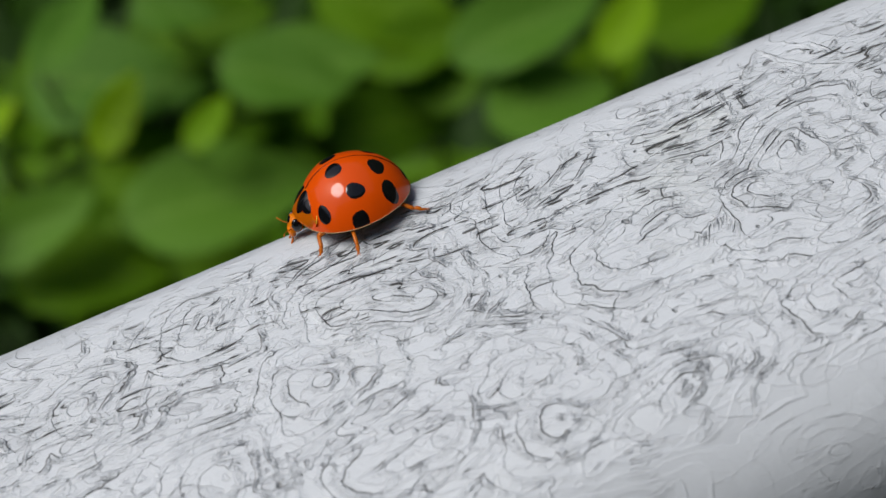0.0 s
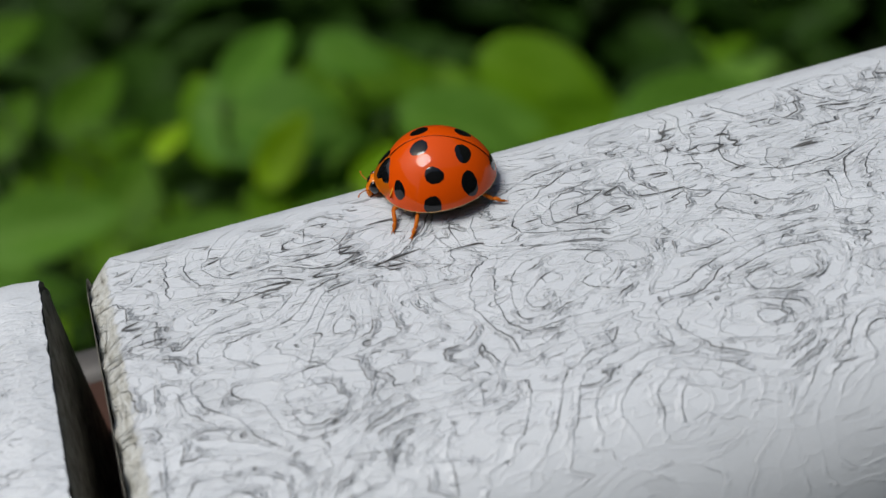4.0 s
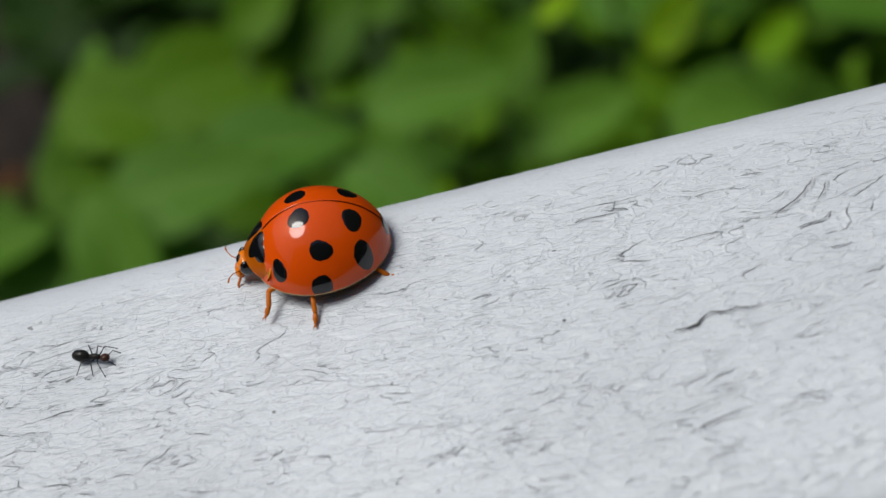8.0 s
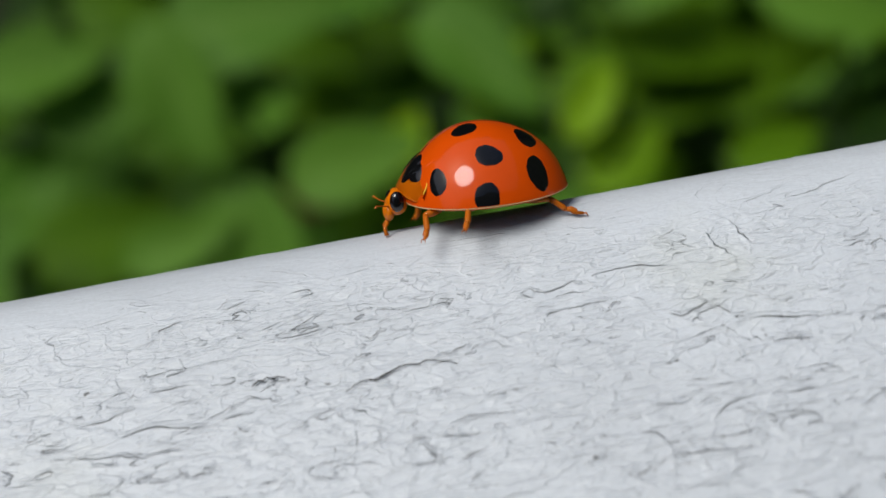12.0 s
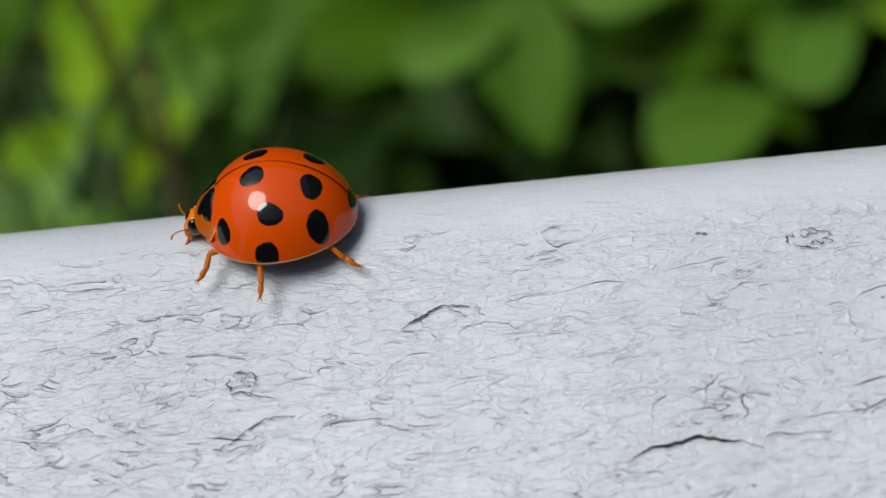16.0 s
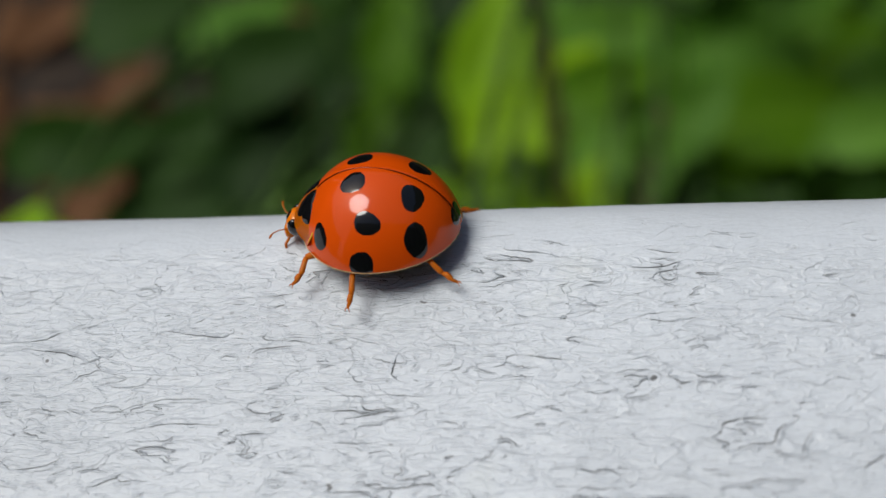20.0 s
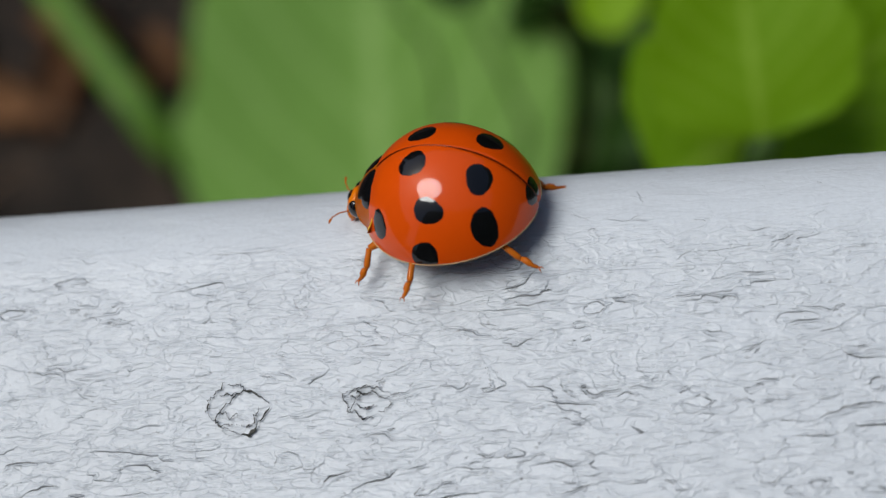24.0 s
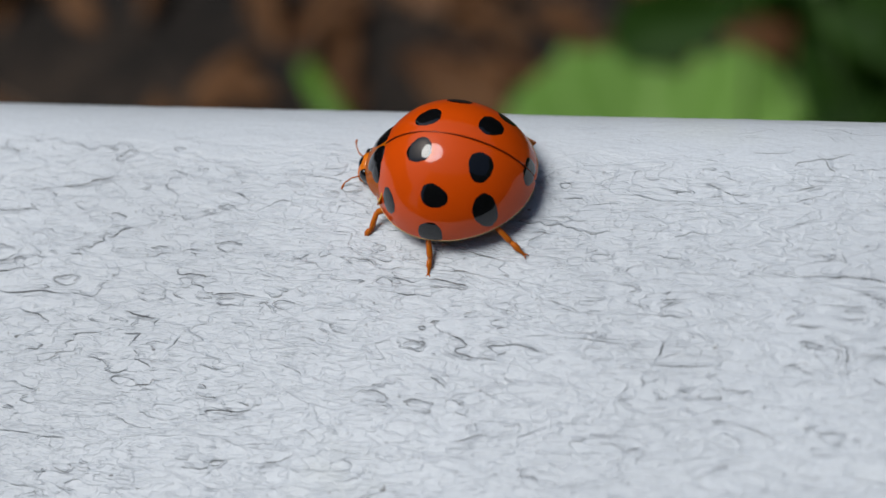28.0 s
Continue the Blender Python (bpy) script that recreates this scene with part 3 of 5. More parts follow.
def board(name, label, x0, x1, mat, seed, stretch, swirl, depth, pitch, skew0, skew1, wear):
    """One length of the rail from x0 to x1."""
    half = TOP_W / 2 / CROWN_R
    low, high = -TOP_W - (math.pi / 2 - half) * FRONT_R, (math.pi / 2 - half) * SHOULDER_R
    rows = [low + k * (high - low) / 140 for k in range(141)]
    nx = max(8, int((x1 - x0) / pitch))
    verts, uvs = [], []
    for i in range(nx + 1):
        f = i / nx
        for s in rows:
            y, z, b = section(s)
            end = min(f, 1 - f) * (x1 - x0)
            worn = wear * max(0.0, 1 - end / 0.0014) ** 1.15 * (1 + 0.8 * noise.noise(Vector((s * 700, seed, 2))))
            x = x0 + (x1 - x0) * f
            if i == 0:
                x += skew0 * y + 0.00012 * noise.noise(Vector((y * 1600, z * 1600, seed)))
            if i == nx:
                x += skew1 * y + 0.00012 * noise.noise(Vector((y * 1600, z * 1600, seed + 3)))
            h = relief(x, s, seed, stretch, swirl, depth) - worn
            verts.append((x, y + h * math.sin(b), z + h * math.cos(b)))
            uvs.append((x / MM, s / MM))
        y0, z0, _ = section(rows[0])
        y1, z1, _ = section(rows[-1])
        verts += [(x, y1, BOTTOM), (x, y0, BOTTOM)]
        uvs += [(x / MM, rows[-1] / MM + 12), (x / MM, rows[0] / MM - 12)]
    w = len(rows) + 2
    faces = []
    for i in range(nx):
        for k in range(w):
            a, c = i * w + k, i * w + (k + 1) % w
            faces.append((a, a + w, c + w, c))
    me = bpy.data.meshes.new(name)
    me.from_pydata(verts, [], faces)
    me.materials.append(mat)
    layer = me.uv_layers.new(name="unrolled")
    idx = np.empty(len(me.loops), int)
    me.loops.foreach_get("vertex_index", idx)
    layer.data.foreach_set("uv", np.array(uvs)[idx].ravel())
    me.polygons.foreach_set("use_smooth", [True] * len(me.polygons))
    rail = tagged(new("fence_rail_board"), label, "fence rail", "boards of the rail")
    body = new("board", me)
    body.parent = rail
    for x, side, skew in ((x0, -1, skew0), (x1, 1, skew1)):
        bm = bmesh.new()
        ring = []
        for s in rows[::3]:
            y, z, b = section(s)
            ring.append(((x + skew * y), y - 0.0007 * math.sin(b), z - 0.0007 * math.cos(b)))
        y0, z0, _ = section(rows[0])
        y1, z1, _ = section(rows[-1])
        ring += [(x, y1, BOTTOM), (x, y0, BOTTOM)]
        cap = [bm.verts.new(p) for p in ring]
        cap2 = [bm.verts.new((p[0] + side * 0.0001, p[1] * 0.97 - 0.0002, p[2] - 0.0004)) for p in ring]
        for i in range(len(cap)):
            j = (i + 1) % len(cap)
            bm.faces.new((cap[i], cap[j], cap2[j], cap2[i]))
        bm.faces.new(cap2)
        bmesh.ops.recalc_face_normals(bm, faces=bm.faces[:])
        part("board_end", bm, RAW_END, rail, "raw grey-brown cut end with flaking paint")
    return rail


board("board_one", "grey-white painted rounded wooden rail board with swirled flaking paint", JOINT_R, 0.06, PAINT_A, 2.0, 0.9, 0.20, 0.00002, 0.00028, 0.0, 0.0, 0.0013)
rail_two = board("board_two", "grey-white painted rounded wooden rail board with fine cracked paint", -0.60, JOINT_L, PAINT_B, 7.0, 0.30, 0.5, 0.00005, 0.00035, 0.0, 0.0, 0.00025)


# ---- post that carries the joint ----
def build_post():
    post = tagged(new("fence_post"), "weathered grey fence post carrying the rail joint", "fence post")
    post.matrix_basis = pose(-0.0660, 0, GROUND_Z)
    h = -0.0162 - GROUND_Z
    bm = bmesh.new()
    bmesh.ops.create_cube(bm, size=1, matrix=Matrix.Translation((0, -0.002, h / 2)) @ Matrix.Diagonal((0.030, 0.0212, h, 1)))
    bmesh.ops.bevel(bm, geom=bm.edges[:], offset=0.0012, segments=2, affect="EDGES")
    part("post_body", bm, RUST, post, "brown stained post")
    bm = bmesh.new()
    bmesh.ops.create_cube(bm, size=1, matrix=Matrix.Translation((0, 0.0107, h - 0.012)) @ Matrix.Diagonal((0.036, 0.0040, 0.020, 1)))
    bmesh.ops.bevel(bm, geom=bm.edges[:], offset=0.0006, segments=2, affect="EDGES")
    part("bracket", bm, POST, post, "flat grey bracket on the post")
    return post


build_post()


# ---- open cracks and lifted flakes in the paint ----
def groove_material():
    m, n, l, b = material("open_crack")
    co = n.new("ShaderNodeTexCoord").outputs["Object"]
    l.new(ramp(n, l, noise_of(n, l, co, 2500, 3), [(0.35, (0.012, 0.012, 0.011)), (0.75, (0.09, 0.09, 0.08))]), b.inputs["Base Color"])
    b.inputs["Roughness"].default_value = 0.9
    return m


GROOVE = groove_material()
# x and y of both ends, bow, width, all in mm
CRACKS = [(-86.4, -9.0, -82.8, -8.6, 0.25, 0.22), (-341.6, -3.9, -339.8, -3.7, 0.25, 0.34), (-357.0, -2.7, -354.7, -1.8, 0.7, 0.20), (-359.4, -7.0, -357.0, -6.5, 0.6, 0.22),
          (-344.5, -6.1, -343.2, -5.8, 0.5, 0.2), (-400.3, -5.6, -398.4, -5.2, 0.75, 0.26), (-398.4, -5.3, -400.2, -5.8, 0.55, 0.24), (-395.8, -5.5, -394.4, -5.2, 0.4, 0.16),
          (-149.1, -4.6, -145.2, -4.3, 0.45, 0.16), (-152.3, -3.9, -151.0, -3.7, 0.3, 0.18), (-132.8, -11.1, -130.1, -10.8, 0.2, 0.2), (-206.8, -10.0, -201.9, -9.8, 0.7, 0.2),
          (-214.4, -4.0, -211.8, -3.2, 0.4, 0.2), (-263.5, -8.7, -261.2, -8.5, 0.2, 0.18), (-221.5, -8.1, -218.5, -7.0, 0.3, 0.16), (-188.6, -7.3, -184.9, -6.7, 0.4, 0.16)]


def crack(x0, y0, x1, y1, bow, width, seed):
    """A ragged tapering sliver over the board, thick enough to stand as a lifted dirty edge."""
    bm = bmesh.new()
    k = 44
    a, c = Vector((x0, y0, 0)), Vector((x1, y1, 0))
    side = (c - a).cross(Vector((0, 0, 1))).normalized() * -1
    rows = []
    for i in range(k + 1):
        f = i / k
        p = a.lerp(c, f) + side * bow * math.sin(math.pi * f) + side * 0.22 * noise.noise(Vector((f * 4.3 + 0.2, seed + 0.3, 0.4))) + side * 0.09 * noise.noise(Vector((f * 17, seed, 3)))
        w = 0.42 * width * (0.06 + math.sin(math.pi * f) ** 0.6) * (0.18 + 1.9 * abs(noise.noise(Vector((f * 2.9 + 0.37, seed + 0.41, 5.3)))))
        row = []
        for s, h in ((-0.5, 0.0), (0.0, 0.05), (0.5, 0.0)):
            q = p + side * w * s
            y, z, b = section(q.y * MM)
            lift = (h + 0.14) * MM
            row.append(bm.verts.new((q.x * MM, y + lift * math.sin(b), z + lift * math.cos(b))))
        rows.append(row)
    for r, s in zip(rows, rows[1:]):
        for j in range(2):
            bm.faces.new((r[j], s[j], s[j + 1], r[j + 1]))
    bmesh.ops.recalc_face_normals(bm, faces=bm.faces[:])
    return bm


for n, row in enumerate(CRACKS):
    part("paint_crack", crack(*row, n * 3.1), GROOVE, rail_two, "dark open crack in the paint")
# rings where a knot has lifted the paint: centre and half sizes in mm
RINGS = [(-399.7, -5.1, 0.9, 0.76), (-395.2, -5.2, 0.81, 0.5), (-411.5, -7.1, 0.65, 0.33), (-427.1, -2.3, 1.5, 0.91), (-428.5, -2.3, 0.81, 0.54), (-425.0, -1.1, 0.97, 0.6), (-430.9, -2.8, 1.24, 0.64), (-271.1, -10.4, 1.99, 0.84), (-322.3, -6.4, 1.13, 0.48), (-198.8, -1.8, 0.88, 0.36), (-220.4, -5.5, 0.53, 0.42), (-358.4, -1.2, 1.09, 0.64)]
for n, (x, y, rx, ry) in enumerate(RINGS):
    arcs = [(radians(a + 23 * n), radians(c + 23 * n), f) for a, c, f in ((15, 100, 1.0), (105, 200, 1.0), (195, 270, 0.95), (285, 350, 1.05), (60, 150, 0.55), (200, 300, 0.5))]
    for k, (a, c, f) in enumerate(arcs):
        part("paint_crack", crack(x + rx * f * math.cos(a), y + ry * f * math.sin(a), x + rx * f * math.cos(c), y + ry * f * math.sin(c), -0.24 * f * min(rx, ry), 0.15, 40 + n * 2.3 + k), GROOVE, rail_two, "dark open crack in the paint")


# ---- ladybird ----
def dome(x, y):
    """Height of the shell over (x, y), in bug millimetres."""
    u, v = (x - DOME_X) / (DOME_A if x < DOME_X else DOME_A2), y / DOME_B
    r2 = min(u * u + v * v, 1.0)
    return DOME_Z + DOME_H * (1 - r2) ** 0.5


def dome_point(r, th, lift=0.0):
    """A point of the shell by radius 0..1 and heading; r=1 is the rim."""
    r = min(r, 1.0) * RIM
    u, v = r * math.cos(th), r * math.sin(th)
    x = DOME_X + u * (DOME_A2 if u > 0 else DOME_A)
    y = v * DOME_B
    z = DOME_Z + DOME_H * max(1 - r * r, 0.0) ** 0.5
    nrm = Vector((u / DOME_A, v / DOME_B, max(1 - r * r, 0.0) ** 0.5 / DOME_H)).normalized()
    return (Vector((x, y, z)) + nrm * lift) * BUG


def elytron(side):
    """One wing case: half of the dome, with a thickened rim."""
    bm = bmesh.new()
    n, k = 44, 60
    grid = []
    for i in range(n + 1):
        r = math.sin(math.pi / 2 * i / n)
        grid.append([bm.verts.new(dome_point(r, side * math.pi * j / k, -0.06 if j in (0, k) and 0 < i else 0.0)) for j in range(k + 1)])
    for i in range(n):
        for j in range(k):
            q = (grid[i][j], grid[i + 1][j], grid[i + 1][j + 1], grid[i][j + 1])
            bm.faces.new(q if side > 0 else q[::-1])
    edge = grid[n]
    under = [bm.verts.new(Vector((v.co.x * 0.96, v.co.y * 0.95, v.co.z - 0.12 * BUG))) for v in edge]
    for j in range(k):
        q = (edge[j], under[j], under[j + 1], edge[j + 1])
        bm.faces.new(q if side > 0 else q[::-1])
    bmesh.ops.remove_doubles(bm, verts=bm.verts[:], dist=1e-6)
    return bm


def on_dome(p, lift=0.0):
    """The place on the shell straight out from its middle through p."""
    c = Vector((DOME_X, 0, DOME_Z))
    d = p - c
    ax = DOME_A2 if d.x > 0 else DOME_A
    k = 1 / math.sqrt((d.x / ax) ** 2 + (d.y / DOME_B) ** 2 + (d.z / DOME_H) ** 2)
    q = d * k
    nrm = Vector((q.x / ax ** 2, q.y / DOME_B ** 2, q.z / DOME_H ** 2)).normalized()
    return (c + q + nrm * lift) * BUG


def spot(cx, cy, rx, ry, turn, seed):
    """A black spot that lies on the shell: rx along the body, ry down its flank."""
    bm = bmesh.new()
    cz = dome(cx, cy)
    ax = DOME_A2 if cx > DOME_X else DOME_A
    nrm = Vector(((cx - DOME_X) / ax ** 2, cy / DOME_B ** 2, (cz - DOME_Z) / DOME_H ** 2)).normalized()
    t1 = (Vector((1, 0, 0)) - nrm * nrm.x).normalized()
    t2 = nrm.cross(t1)
    mid = bm.verts.new(on_dome(Vector((cx, cy, cz)), 0.014))
    rings = []
    for i in range(1, 6):
        row = []
        for j in range(44):
            a = 2 * math.pi * j / 44
            w = 1 + 0.07 * math.sin(2 * a + seed) + 0.05 * math.sin(3 * a + 2 * seed) + 0.015 * math.sin(9 * a + seed)
            px, py = rx * w * i / 5 * math.cos(a), ry * w * i / 5 * math.sin(a)
            px, py = px * math.cos(turn) - py * math.sin(turn), px * math.sin(turn) + py * math.cos(turn)
            q = Vector((cx, cy, cz)) + t1 * px + t2 * py
            q.z = max(q.z, DOME_Z + DOME_H * (1 - RIM ** 2) ** 0.5 + 0.03)
            if cy * q.y < 0 or abs(q.y) < 0.03:
                q.y = math.copysign(0.03, cy)
            row.append(bm.verts.new(on_dome(q, 0.014 if i < 5 else 0.003)))
        rings.append(row)
    for j in range(44):
        bm.faces.new((mid, rings[0][j], rings[0][(j + 1) % 44]))
        for i in range(4):
            bm.faces.new((rings[i][j], rings[i + 1][j], rings[i + 1][(j + 1) % 44], rings[i][(j + 1) % 44]))
    bmesh.ops.recalc_face_normals(bm, faces=bm.faces[:])
    return bm


def rim(side):
    bm = bmesh.new()
    tube(bm, [dome_point(1.0, side * math.pi * (0.04 + 0.92 * j / 30), 0.01) - Vector((0, 0, 0.03 * BUG)) for j in range(31)], [0.016 * BUG] * 31, 6)
    return bm


def build_ladybird():
    bug = tagged(new("ladybird"), "glossy orange-red ladybird with black spots walking on the rail", "ladybird")
    for side in (1, -1):
        shell = part("wing_case", elytron(side), RED, bug, "glossy orange-red wing case with black spots")
        for n, (x, y, rx, ry, turn) in enumerate(SPOTS):
            part("spot", spot(x, y * side, rx, ry, turn * side, n * 1.3), BLACK, shell, "black spot")
        part("shell_rim", rim(side), PALE, shell, "thin pale rim")
    bm = bmesh.new()
    tube(bm, [on_dome(Vector((DOME_X + DOME_A2 * 0.93 * math.cos(a) if a < math.pi / 2 else DOME_X + DOME_A * 0.97 * math.cos(a), 0, DOME_Z + DOME_H * math.sin(a))), -0.012) for a in [0.35 + 2.55 * k / 30 for k in range(31)]], [0.03 * BUG] * 31, 6)
    part("seam", bm, SEAM, bug, "dark seam between the wing cases")
    # belly
    bm = bmesh.new()
    ball(bm, Vector((DOME_X, 0, DOME_Z + 0.66)) * BUG, (DOME_A * 0.86 * BUG, DOME_B * 0.82 * BUG, 0.52 * BUG), 24, 12)
    part("belly", bm, BELLY, bug, "dark amber underside")
    # the shield before the wing cases
    def on_shield(f, v, lift):
        ridge = 2.72 - 0.50 * f - 0.80 * f * f
        x = 2.30 + 1.28 * (0.45 + (f - 0.45) * (1 - 0.85 * v ** 6)) - v * v * (0.10 + 0.40 * f)
        y = v * (2.05 - 0.35 * f)
        z = 0.55 + (ridge - 0.55) * max(math.cos(v * 1.40), 0.0) ** 0.66
        return (Vector((x, y, z)) + Vector((0.45 * f, 0.55 * v, 0.8)).normalized() * lift) * BUG

    bm = bmesh.new()
    n, k = 14, 24
    grid = [[bm.verts.new(on_shield(i / n, -1 + 2 * j / k, 0.0)) for j in range(k + 1)] for i in range(n + 1)]
    for i in range(n):
        for j in range(k):
            bm.faces.new((grid[i][j], grid[i + 1][j], grid[i + 1][j + 1], grid[i][j + 1]))
    bmesh.ops.solidify(bm, geom=bm.faces[:], thickness=0.10 * BUG)
    bmesh.ops.recalc_face_normals(bm, faces=bm.faces[:])
    shield = part("pronotum", bm, ORANGE, bug, "amber shield with a black mark")
    front = 3.00
    for side in (1, -1):
        bm = bmesh.new()
        tube(bm, [on_shield(0.0, side * (0.25 + 0.72 * k / 16), 0.04) for k in range(17)], [0.035 * BUG] * 17, 6)
        part("shield_edge", bm, GOLD, shield, "thin golden hind edge")
    for side in (1, -1):
        for f, v, rf, rv, turn in ((0.44, 0.26, 0.46, 0.25, 0.3), (0.38, 0.52, 0.30, 0.20, -0.2)):
            bm = bmesh.new()
            ring0, rings = bm.verts.new(on_shield(f, side * v, 0.06)), []
            for i in range(1, 4):
                rings.append([])
                for j in range(20):
                    a = 2 * math.pi * j / 20
                    pf, pv = rf * i / 3 * math.cos(a), rv * i / 3 * math.sin(a)
                    rings[-1].append(bm.verts.new(on_shield(f + pf * math.cos(turn) - pv * math.sin(turn), side * (v + pf * math.sin(turn) * 0.6 + pv * math.cos(turn)), 0.05 if i < 3 else -0.01)))
            for j in range(20):
                bm.faces.new((ring0, rings[0][j], rings[0][(j + 1) % 20]))
                for i in range(2):
                    bm.faces.new((rings[i][j], rings[i + 1][j], rings[i + 1][(j + 1) % 20], rings[i][(j + 1) % 20]))
            bmesh.ops.recalc_face_normals(bm, faces=bm.faces[:])
            part("shield_mark", bm, BLACK, shield, "black mark")
    # head
    head = part("head", head_mesh(front), ORANGE, bug, "small amber head")
    bm = bmesh.new()
    ball(bm, Vector((front + 0.76, 0, DOME_Z + 0.66)) * BUG, (0.30 * BUG, 0.40 * BUG, 0.36 * BUG), 16, 10)
    part("face_mark", bm, BLACK, head, "black mark between the eyes")
    for side in (1, -1):
        bm = bmesh.new()
        ball(bm, Vector((front + 0.62, side * 0.50, DOME_Z + 0.58)) * BUG, (0.30 * BUG, 0.22 * BUG, 0.42 * BUG), 14, 10)
        part("eye", bm, BLACK, head, "black eye")
        bm = bmesh.new()
        p = [Vector((front + 0.95, side * 0.40, DOME_Z + 0.40)), Vector((front + 1.28, side * 0.62, DOME_Z + 0.50)), Vector((front + 1.46, side * 0.92, DOME_Z + 0.58)), Vector((front + 1.50, side * 1.10, DOME_Z + 0.58)), Vector((front + 1.52, side * 1.22, DOME_Z + 0.56))]
        tube(bm, [q * BUG for q in p], [0.035 * BUG, 0.026 * BUG, 0.026 * BUG, 0.05 * BUG, 0.03 * BUG], 6)
        part("antenna", bm, LEGS, head, "short amber feeler")
        bm = bmesh.new()
        p = [Vector((front + 1.05, side * 0.22, DOME_Z - 0.25)), Vector((front + 1.22, side * 0.36, DOME_Z - 0.5)), Vector((front + 1.16, side * 0.42, DOME_Z - 0.78))]
        tube(bm, [q * BUG for q in p], [0.07 * BUG, 0.06 * BUG, 0.10 * BUG], 6)
        part("palp", bm, LEGS, head, "amber mouth feeler")
    return bug


def head_mesh(front):
    bm = bmesh.new()
    ball(bm, Vector((front + 0.62, 0, DOME_Z + 0.50)) * BUG, (0.46 * BUG, 0.66 * BUG, 0.56 * BUG), 20, 14)
    ball(bm, Vector((front + 0.98, 0, DOME_Z + 0.12)) * BUG, (0.24 * BUG, 0.48 * BUG, 0.40 * BUG), 16, 10)
    return bm


def leg(bug, hip, knee, ankle, toe, name):
    """A jointed leg; its origin is the hip."""
    bm = bmesh.new()
    o = Vector((0, 0, 0))
    tube(bm, [o, (knee - hip) * 0.5 * BUG, (knee - hip) * BUG], [0.14 * BUG, 0.18 * BUG, 0.12 * BUG], 8)
    thigh = part(name, bm, LEGS, bug, "amber jointed leg", Matrix.Translation(hip * BUG))
    bm = bmesh.new()
    tube(bm, [(knee.lerp(ankle, f) - hip) * BUG for f in (0, 0.35, 0.8, 1.0)], [0.11 * BUG, 0.115 * BUG, 0.125 * BUG, 0.095 * BUG], 8)
    part("shin", bm, LEGS, thigh)
    bm = bmesh.new()
    d = toe - ankle
    tube(bm, [(ankle + d * f + Vector((0, 0, 0.06 * math.sin(6.3 * f))) - toe) * BUG for f in (0, 0.25, 0.5, 0.62, 1.0)], [0.09 * BUG, 0.12 * BUG, 0.13 * BUG, 0.085 * BUG, 0.06 * BUG], 8)
    out = d.normalized()
    across = out.cross(Vector((0, 0, 1))).normalized()
    for e in (1, -1):
        tube(bm, [(toe - toe) * BUG, (toe + out * 0.10 + across * 0.07 * e + Vector((0, 0, 0.03)) - toe) * BUG, (toe + out * 0.16 + across * 0.09 * e - Vector((0, 0, 0.06)) - toe) * BUG], [0.035 * BUG, 0.025 * BUG, 0.008 * BUG], 5)
    part("foot", bm, LEGS, thigh, "", Matrix.Translation((toe - hip) * BUG))
    return thigh


ladybird = build_ladybird()
bug_legs = []
for side in (1, -1):
    for n, (hx, kx, ky, ax, ay, tx, ty) in enumerate(((2.0, 2.72, 2.2, 2.80, 2.75, 3.02, 3.15), (0.6, 0.85, 2.9, 0.90, 3.55, 1.02, 4.10), (-1.2, -2.3, 1.9, -2.9, 2.05, -3.55, 2.25))):
        low = BUG_FOOT if side > 0 else BUG_FOOT - 0.6
        bug_legs.append(leg(ladybird, Vector((hx, side * 1.5, DOME_Z + 0.30)), Vector((kx, side * ky, DOME_Z + 0.28)), Vector((ax, side * ay, low + 0.2)), Vector((tx, side * ty, low)), "leg"))


# ---- ant ----
def build_ant():
    ant = tagged(new("ant"), "small black ant walking on the painted rail", "ant")
    k = 0.0008
    bm = bmesh.new()
    ball(bm, Vector((-0.85, 0, 0.55)) * k, (0.52 * k, 0.33 * k, 0.34 * k), 14, 10)
    part("abdomen", bm, ANT_BLACK, ant, "shiny black abdomen")
    bm = bmesh.new()
    ball(bm, Vector((0.0, 0, 0.52)) * k, (0.38 * k, 0.18 * k, 0.2 * k), 12, 8)
    ball(bm, Vector((-0.36, 0, 0.55)) * k, (0.10 * k, 0.08 * k, 0.15 * k), 10, 8)
    part("thorax", bm, ANT_BLACK, ant)
    bm = bmesh.new()
    ball(bm, Vector((0.58, 0, 0.5)) * k, (0.28 * k, 0.24 * k, 0.19 * k), 12, 8)
    part("head", bm, ANT_BROWN, ant, "dark brown head")
    for side in (1, -1):
        bm = bmesh.new()
        tube(bm, [Vector(p) * k for p in ((0.75, side * 0.1, 0.55), (1.0, side * 0.35, 0.7), (1.35, side * 0.4, 0.4))], [0.03 * k, 0.025 * k, 0.03 * k], 5)
        part("antenna", bm, ANT_BLACK, ant)
        for x0, x1, x2 in ((0.2, 0.45, 0.8), (0.0, 0.05, 0.05), (-0.2, -0.5, -0.95)):
            bm = bmesh.new()
            tube(bm, [Vector(p) * k for p in ((x0, side * 0.12, 0.48), (x1, side * 0.55, 0.75), (x2, side * 0.95, 0.02))], [0.04 * k, 0.03 * k, 0.02 * k], 5)
            part("leg", bm, ANT_BLACK, ant)
    return ant


ant = build_ant()

